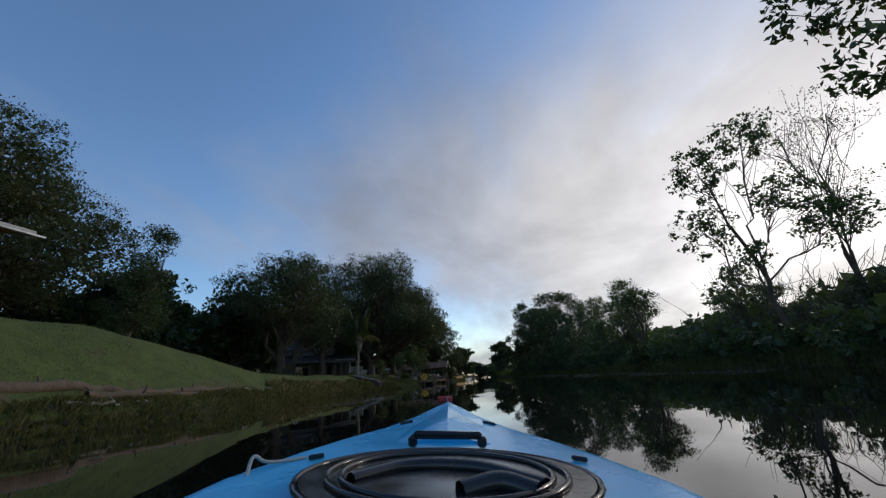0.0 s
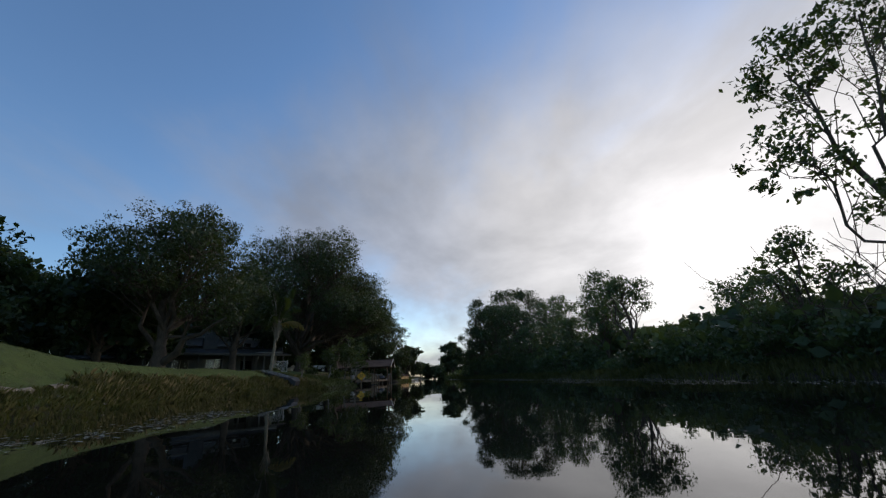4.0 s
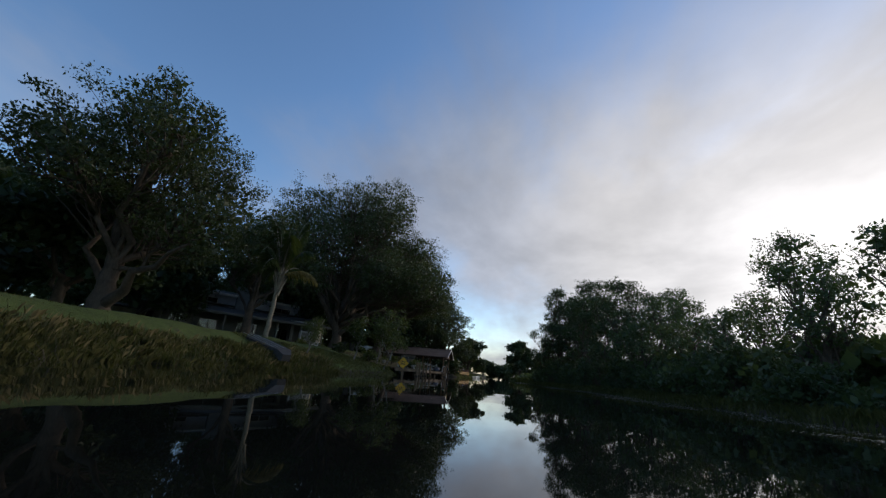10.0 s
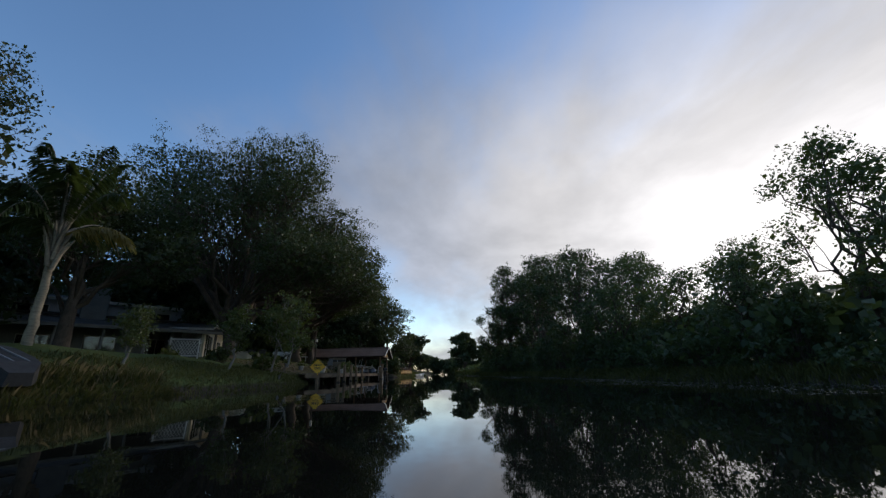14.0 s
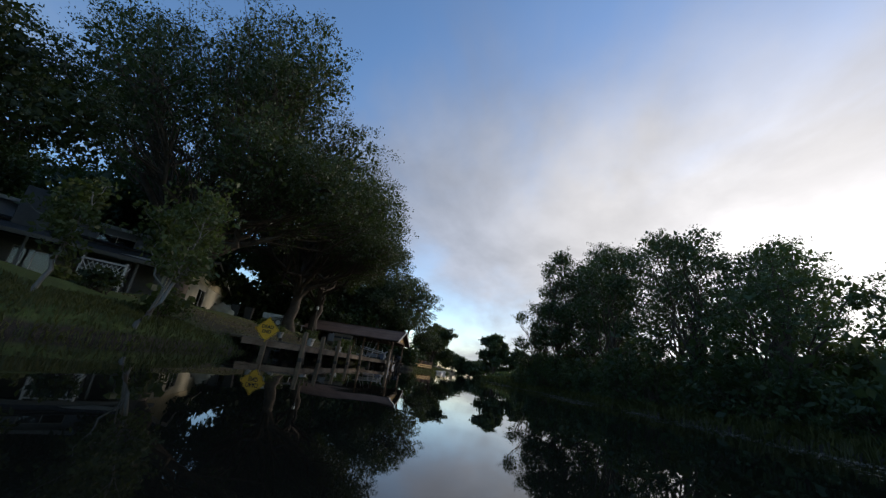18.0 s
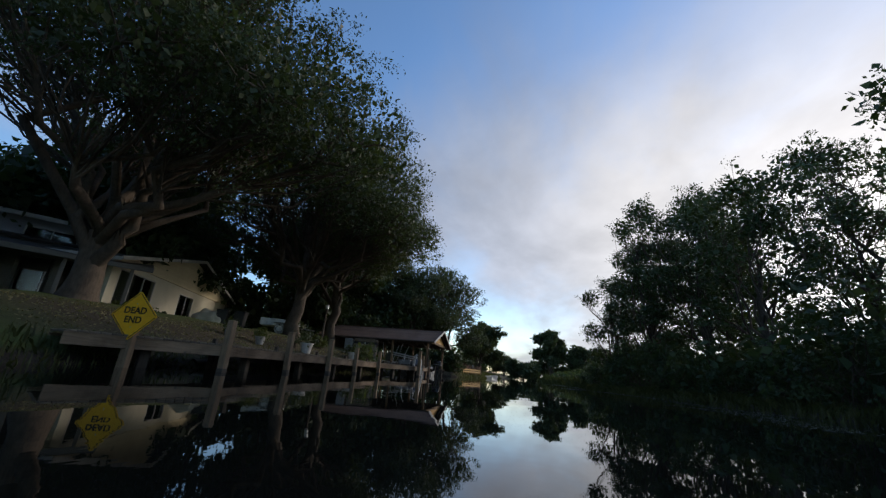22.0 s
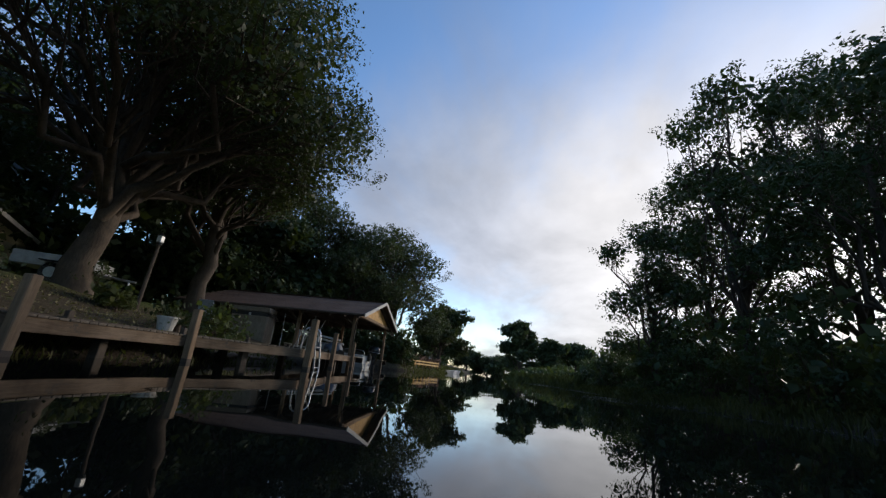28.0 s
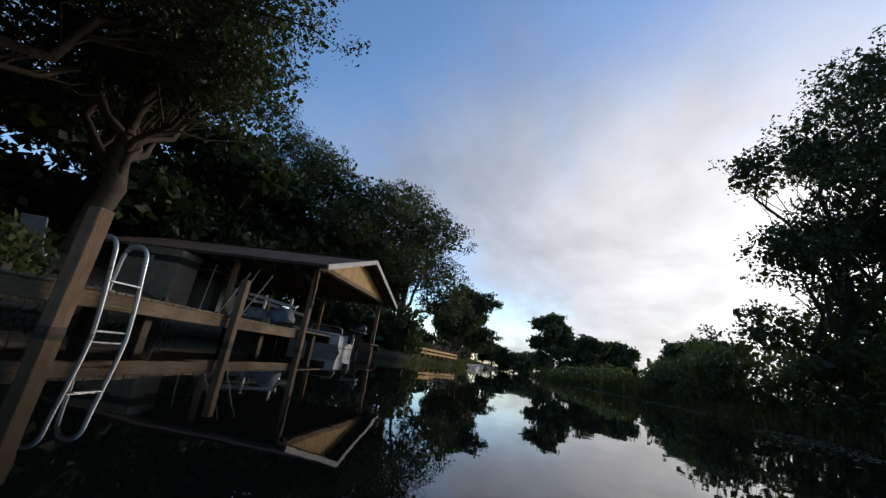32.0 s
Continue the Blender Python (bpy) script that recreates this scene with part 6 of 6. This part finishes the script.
for v in bm.verts:
    v.co = Vector((v.co.x * 1.2, v.co.y * 0.8, max(v.co.z, -0.3) * 0.9 + 0.26)) * (1 + 0.16 * noise.noise(v.co * 3.1) + 0.05 * noise.noise(v.co * 9))
part("cover", bm, STUCCO, root, smooth=True)


def trailer():
    """A small grey box trailer parked under the oaks."""
    root = thing("trailer", on_ground(-14.33, 60.6), 25, "small grey metal box trailer parked under the oaks", "trailer")
    part("tray", box((2.2, 1.3, 0.06), (0, 0, 0.52), bevel=0.01), GALV, root)
    for s in (-1, 1):
        part("side_panel", box((2.2, 0.04, 0.36), (0, s * 0.63, 0.72), bevel=0.008), GALV, root)
        part("end_panel", box((0.04, 1.22, 0.36), (s * 1.08, 0, 0.72), bevel=0.008), GALV, root)
        wheel = part("wheel", rod((0.1, s * 0.66, 0.30), (0.1, s * 0.86, 0.30), 0.30, sides=20), RUBBER, root)
        part("rim", rod((0.1, s * 0.85, 0.30), (0.1, s * 0.875, 0.30), 0.17, sides=14), TRIM_PALE, wheel)
        part("mudguard", box((0.8, 0.22, 0.03), (0.1, s * 0.78, 0.66), bevel=0.01), BLACK_PAINT_AND_SHADE, root)
    part("drawbar", rod((1.0, 0, 0.5), (2.1, 0, 0.42), 0.04), GALV, root)
    part("jockey_stand", rod((1.9, 0, 0.42), (1.9, 0, 0.0), 0.03), GALV, root)


trailer()


def garden_shed():
    root = thing("garden_shed", on_ground(-15.46, 70.2), 20, "grey metal garden shed with a pale roof", "shed")
    part("wall", wall_with_holes(3.0, 1.9, [(1.9, 2.7, 0.0, 1.75)], 0.06), GREY_PLASTIC, root)
    for x in (0.03, 2.97):
        part("side_wall", box((0.06, 2.2, 1.9), (x, 1.1, 0.95)), GREY_PLASTIC, root)
    part("back_wall", box((3.0, 0.06, 1.9), (1.5, 2.2, 0.95)), GREY_PLASTIC, root)
    door = part("door", box((0.78, 0.03, 1.72), (2.3, 0.02, 0.87), bevel=0.005), TRIM_PALE, root)
    part("handle", rod((2.0, -0.03, 0.9), (2.0, -0.03, 1.05), 0.012), GALV, door)
    part("roof", box((3.3, 2.6, 0.06), (1.5, 1.1, 2.02), (-6, 0, 0), 0.01), WHITE_PAINT, root)


garden_shed()


def utility_pole():
    root = thing("utility_pole", on_ground(-23.18, 66.0), 30, "tall wooden utility pole with a crossarm and wires", "pole")
    part("pole", rod((0, 0, -0.3), (0, 0, 9.0), 0.13, 0.09, 10), WOOD_DARK, root)
    part("crossarm", box((1.8, 0.10, 0.12), (0, 0.12, 8.4), bevel=0.01), WOOD_DARK, root)
    for x in (-0.8, 0.0, 0.8):
        part("insulator", rod((x, 0.12, 8.45), (x, 0.12, 8.6), 0.035, 0.025), TRIM_PALE, root)
    part("wire", pipe([(0, 0.12, 8.5), (3.0, -2.0, 7.2), (6.5, -4.4, 6.0)], 0.012, 5, 6), BLACK_PAINT_AND_SHADE, root)


utility_pole()


def sago(x, y, seed, size=0.7):
    """A sago palm: stiff arching feather leaves from one crown."""
    rng = np.random.default_rng(seed)
    root = thing("sago_palm", on_ground(x, y), 0, "dark stiff sago palm growing behind the dock", "plant", "sago palms")
    part("stump", rod((0, 0, -0.05), (0, 0, 0.22), 0.10, 0.08, 10), BARK, root)
    for n in range(16):
        a = 2 * np.pi * n / 16 + rng.uniform(-0.15, 0.15)
        way = np.array([math.cos(a), math.sin(a), 0])
        t = np.linspace(0, 1, 8)[:, None]
        long = size * rng.uniform(0.8, 1.2)
        up = rng.uniform(0.3, 1.1)
        rib = np.array([0, 0, 0.2]) + way * long * t * (1.1 - 0.4 * up) + np.array([0, 0, 1.0]) * long * (up * t - 0.55 * t * t)
        frond = part("frond", tubes("frond", [(rib, np.linspace(0.012, 0.004, 8), 4)]), PALM_LEAF, root)
        k = 44
        s = rng.uniform(0.15, 1, k)
        at = np.stack([np.interp(s, t[:, 0], rib[:, c]) for c in range(3)], 1)
        side = np.cross(way, [0, 0, 1.0]) * np.where(np.arange(k) % 2, 1.0, -1.0)[:, None]
        l = (0.16 * size * (1.2 - s))[:, None] + 0.05
        tip = at + side * l + way * l * 0.6 + np.array([0, 0, 0.25]) * l
        w = way * 0.006
        tagged(part("leaflet", fast_mesh("leaflet", np.stack([at - w, at + w, tip], 1).reshape(-1, 3), np.arange(k * 3).reshape(-1, 3)), PALM_LEAF, frond), kind="stuff")


for n, (x, y, z) in enumerate(((-9.98, 55.4, 0.7), (-8.53, 59.2, 0.9), (-9.18, 60.2, 0.8))):
    sago(x, y, 80 + n, z)


def leaf_litter():
    rng = np.random.default_rng(77)
    n = 5000
    x, y = rng.uniform(-12.5, -6.9, n), rng.uniform(44, 64, n)
    at = np.stack([x, y, ground_height(x, y) + 0.015], 1)
    tagged(part("leaf_litter", leaves("leaf_litter", at, 0.085, rng), REED_DRY), "dry brown oak leaves strewn on the ground behind the dock", "leaves", kind="stuff")


leaf_litter()


def garden_chair():
    root = thing("garden_chair", on_ground(-10.63, 63.0), 200, "grey folding garden chair beside the locker", "chair")
    part("seat", box((0.5, 0.45, 0.04), (0, 0, 0.42), (6, 0, 0), 0.01), GREY_PLASTIC, root)
    part("backrest", box((0.5, 0.04, 0.6), (0, 0.28, 0.72), (-18, 0, 0), 0.01), GREY_PLASTIC, root)
    for s in (-1, 1):
        part("leg", rod((s * 0.23, -0.22, 0), (s * 0.23, 0.22, 0.44), 0.014), ALU, root)
        part("leg", rod((s * 0.23, 0.26, 0), (s * 0.23, -0.20, 0.44), 0.014), ALU, root)


garden_chair()


# ---- the far lawn bank ----


def low_fence():
    """A low fence of pale boards on the far lawn bank."""
    root = thing("low_fence", on_ground(-5.31, 79.6), 0, "low yellow-brown timber fence on the far lawn bank", "fence")
    for n in range(9):
        part("post", box((0.10, 0.10, 0.55), (0.17 * n, 0.9 * n, 0.24), bevel=0.008), PLY, root)
        if n < 8:
            for z in (0.18, 0.40):
                part("board", box((0.03, 0.92, 0.13), (0.17 * n + 0.15, 0.9 * n + 0.45, z), (0, 0, -10.7), 0.005), PLY, root)


low_fence()


def dinghy(x, y, turn):
    root = thing("dinghy", (x, y, 0.0), turn, "small white dinghy drawn up at the far bank", "boat")
    bm = bmesh.new()
    rings = []
    for u, w, k, top in ((-1.3, 0.55, -0.05, 0.34), (-0.2, 0.65, -0.08, 0.36), (0.8, 0.5, -0.05, 0.42), (1.4, 0.04, 0.2, 0.52)):
        rings.append([bm.verts.new(p) for p in ((u, -w, top), (u, -w * 0.7, k + 0.05), (u, 0, k), (u, w * 0.7, k + 0.05), (u, w, top))])
    for a, b in zip(rings, rings[1:]):
        for n in range(4):
            bm.faces.new((a[n], a[n + 1], b[n + 1], b[n]))
    bm.faces.new(rings[0][::-1])
    bmesh.ops.solidify(bm, geom=bm.faces[:], thickness=0.03)
    part("hull", bm, GEL_WHITE, root)
    for u in (-0.6, 0.4):
        part("thwart", box((0.22, 1.0, 0.03), (u, 0, 0.26), bevel=0.005), WOOD, root)


dinghy(-2.9, 96.5, 70)
for n, (x, y, turn) in enumerate(((-5.15, 88.0, -60), (-5.39, 89.2, -75))):
    root = thing("garden_chair", on_ground(x, y), turn, "white plastic garden chair on the far lawn", "chair", "white chairs")
    part("seat", box((0.5, 0.48, 0.04), (0, 0, 0.40), bevel=0.015), WHITE_PAINT, root)
    part("backrest", box((0.5, 0.04, 0.5), (0, 0.25, 0.66), (-12, 0, 0), 0.015), WHITE_PAINT, root)
    for sx in (-1, 1):
        for sy in (-1, 1):
            part("leg", rod((sx * 0.24, sy * 0.24, 0), (sx * 0.21, sy * 0.20, 0.40), 0.022), WHITE_PAINT, root)
        part("armrest", box((0.05, 0.44, 0.03), (sx * 0.26, 0, 0.60), bevel=0.01), WHITE_PAINT, root)
# ---- the kayak, afloat at the start of the way ----


def kayak():
    """A blue sit-inside kayak: hull and deck in one moulding, a round black hatch, carry handle, deck line eyes and a red bow toggle.
    Local y runs to the bow, z up from the water."""
    root = thing("kayak", KAYAK_AT, KAYAK_TURN, "glossy blue plastic kayak with a black round hatch", "kayak")
    root.rotation_euler = (0, radians(KAYAK_HEEL), radians(KAYAK_TURN))
    stations = (  # y, half width, deck height at the side, at the middle, keel
        (-2.05, 0.02, 0.16, 0.18, 0.10), (-1.75, 0.16, 0.13, 0.17, -0.02), (-1.2, 0.31, 0.12, 0.16, -0.09), (-0.5, 0.40, 0.14, 0.15, -0.11), (0.1, 0.43, 0.165, 0.18, -0.11), (0.5, 0.45, 0.18, 0.20, -0.11),
        (0.85, 0.435, 0.188, 0.212, -0.11), (1.1, 0.375, 0.195, 0.218, -0.10), (1.3, 0.305, 0.203, 0.228, -0.09), (1.5, 0.215, 0.212, 0.238, -0.08), (1.8, 0.130, 0.225, 0.248, -0.04), (2.15, 0.065, 0.238, 0.254, 0.04), (2.42, 0.015, 0.245, 0.250, 0.14))
    bm = bmesh.new()
    rings = []
    for y, w, side, mid, keel in stations:
        ring = []
        for n in range(24):
            a = 2 * math.pi * n / 24
            u = math.cos(a)
            if n <= 12:
                crest = abs(u)
                z = side + (mid - side) * (1 - crest ** 1.4)
                ring.append((w * u, y, z))
            else:
                z = side - (side - keel) * abs(math.sin(a)) ** 0.7
                ring.append((w * u * (1.0 - 0.05 * abs(math.sin(a))), y, z))
        rings.append([bm.verts.new(p) for p in ring])
    # the seat well stays open: its deck faces are left out
    for k, (a, b) in enumerate(zip(rings, rings[1:])):
        for n in range(24):
            if 2 <= k <= 3 and 3 <= n <= 8:
                continue
            bm.faces.new((a[n], a[(n + 1) % 24], b[(n + 1) % 24], b[n]))
    bm.faces.new(rings[0][::-1]), bm.faces.new(rings[-1])
    bmesh.ops.recalc_face_normals(bm, faces=bm.faces[:])
    part("hull", bm, KAYAK_BLUE, root, smooth=True)
    part("seat_well", box((0.44, 1.1, 0.02), (0, -0.55, -0.02), bevel=0.008), RUBBER, root)
    part("coaming", pipe([(0.0, 0.12, 0.18), (0.27, 0.06, 0.16), (0.29, -0.6, 0.15), (0.2, -1.22, 0.16), (-0.2, -1.22, 0.16), (-0.29, -0.6, 0.15), (-0.27, 0.06, 0.16), (0.0, 0.12, 0.18)], 0.014, 8), RUBBER, root)
    part("seat_back", box((0.40, 0.05, 0.16), (0, -1.05, 0.09), (12, 0, 0), 0.02), RUBBER, root)
    # raised ridge that runs to the bow
    bm = bmesh.new()
    line = ((1.12, 0.17, 0.235), (1.35, 0.12, 0.256), (1.75, 0.06, 0.266), (2.3, 0.02, 0.262))
    left = [bm.verts.new((-w, y, z - 0.03)) for y, w, z in line]
    mid = [bm.verts.new((0, y, z)) for y, w, z in line]
    right = [bm.verts.new((w, y, z - 0.03)) for y, w, z in line]
    for k in range(3):
        bm.faces.new((left[k], mid[k], mid[k + 1], left[k + 1])), bm.faces.new((mid[k], right[k], right[k + 1], mid[k + 1]))
    bm.faces.new((left[0], right[0], mid[0]))
    part("bow_ridge", bm, KAYAK_BLUE, root)
    hatch = part("hatch_lid", rod((0, 0.74, 0.195), (0, 0.74, 0.224), 0.250, 0.240, 48), RUBBER, root, "glossy black rubber hatch lid")
    for r, z in ((0.247, 0.221), (0.200, 0.226), (0.176, 0.226)):
        ring = [(r * math.cos(a * math.pi / 18), 0.74 + r * math.sin(a * math.pi / 18), z) for a in range(37)]
        part("lid_ring", tubes("lid_ring", [(ring, [0.0055] * 37, 6)]), RUBBER, hatch, smooth=True)
    part("lid_swirl", pipe([(-0.15, 0.68, 0.224), (-0.07, 0.78, 0.229), (0.06, 0.77, 0.229), (0.15, 0.66, 0.224)], 0.012), RUBBER, hatch)
    part("lid_swirl", pipe([(0.02, 0.62, 0.224), (0.08, 0.65, 0.234), (0.13, 0.62, 0.224)], 0.016), RUBBER, hatch)
    part("carry_handle", box((0.17, 0.026, 0.018), (0, 1.05, 0.244), bevel=0.006), RUBBER, root)
    for s in (-1, 1):
        part("handle_end", box((0.022, 0.034, 0.026), (s * 0.085, 1.05, 0.230), bevel=0.006), RUBBER, root)
        part("deck_eye", box((0.05, 0.012, 0.010), (s * 0.15, 1.52, 0.226), (0, s * 8, s * -30), 0.003), RUBBER, root)
        part("deck_eye", box((0.035, 0.012, 0.010), (s * 0.30, 0.98, 0.206), (0, s * 6, s * -20), 0.003), RUBBER, root)
    part("deck_line", pipe([(-0.40, 0.86, 0.185), (-0.41, 0.90, 0.225), (-0.395, 0.93, 0.20), (-0.33, 1.0, 0.20)], 0.004, 6), TRIM_PALE, root)
    part("bow_toggle", box((0.085, 0.03, 0.035), (-0.02, 2.47, 0.262), (0, 0, 8), 0.008), RED_PLASTIC, root, "red bow toggle")
    part("toggle_cord", pipe([(0, 2.38, 0.25), (-0.01, 2.43, 0.272), (-0.02, 2.47, 0.265)], 0.005, 6), RUBBER, root)


kayak()
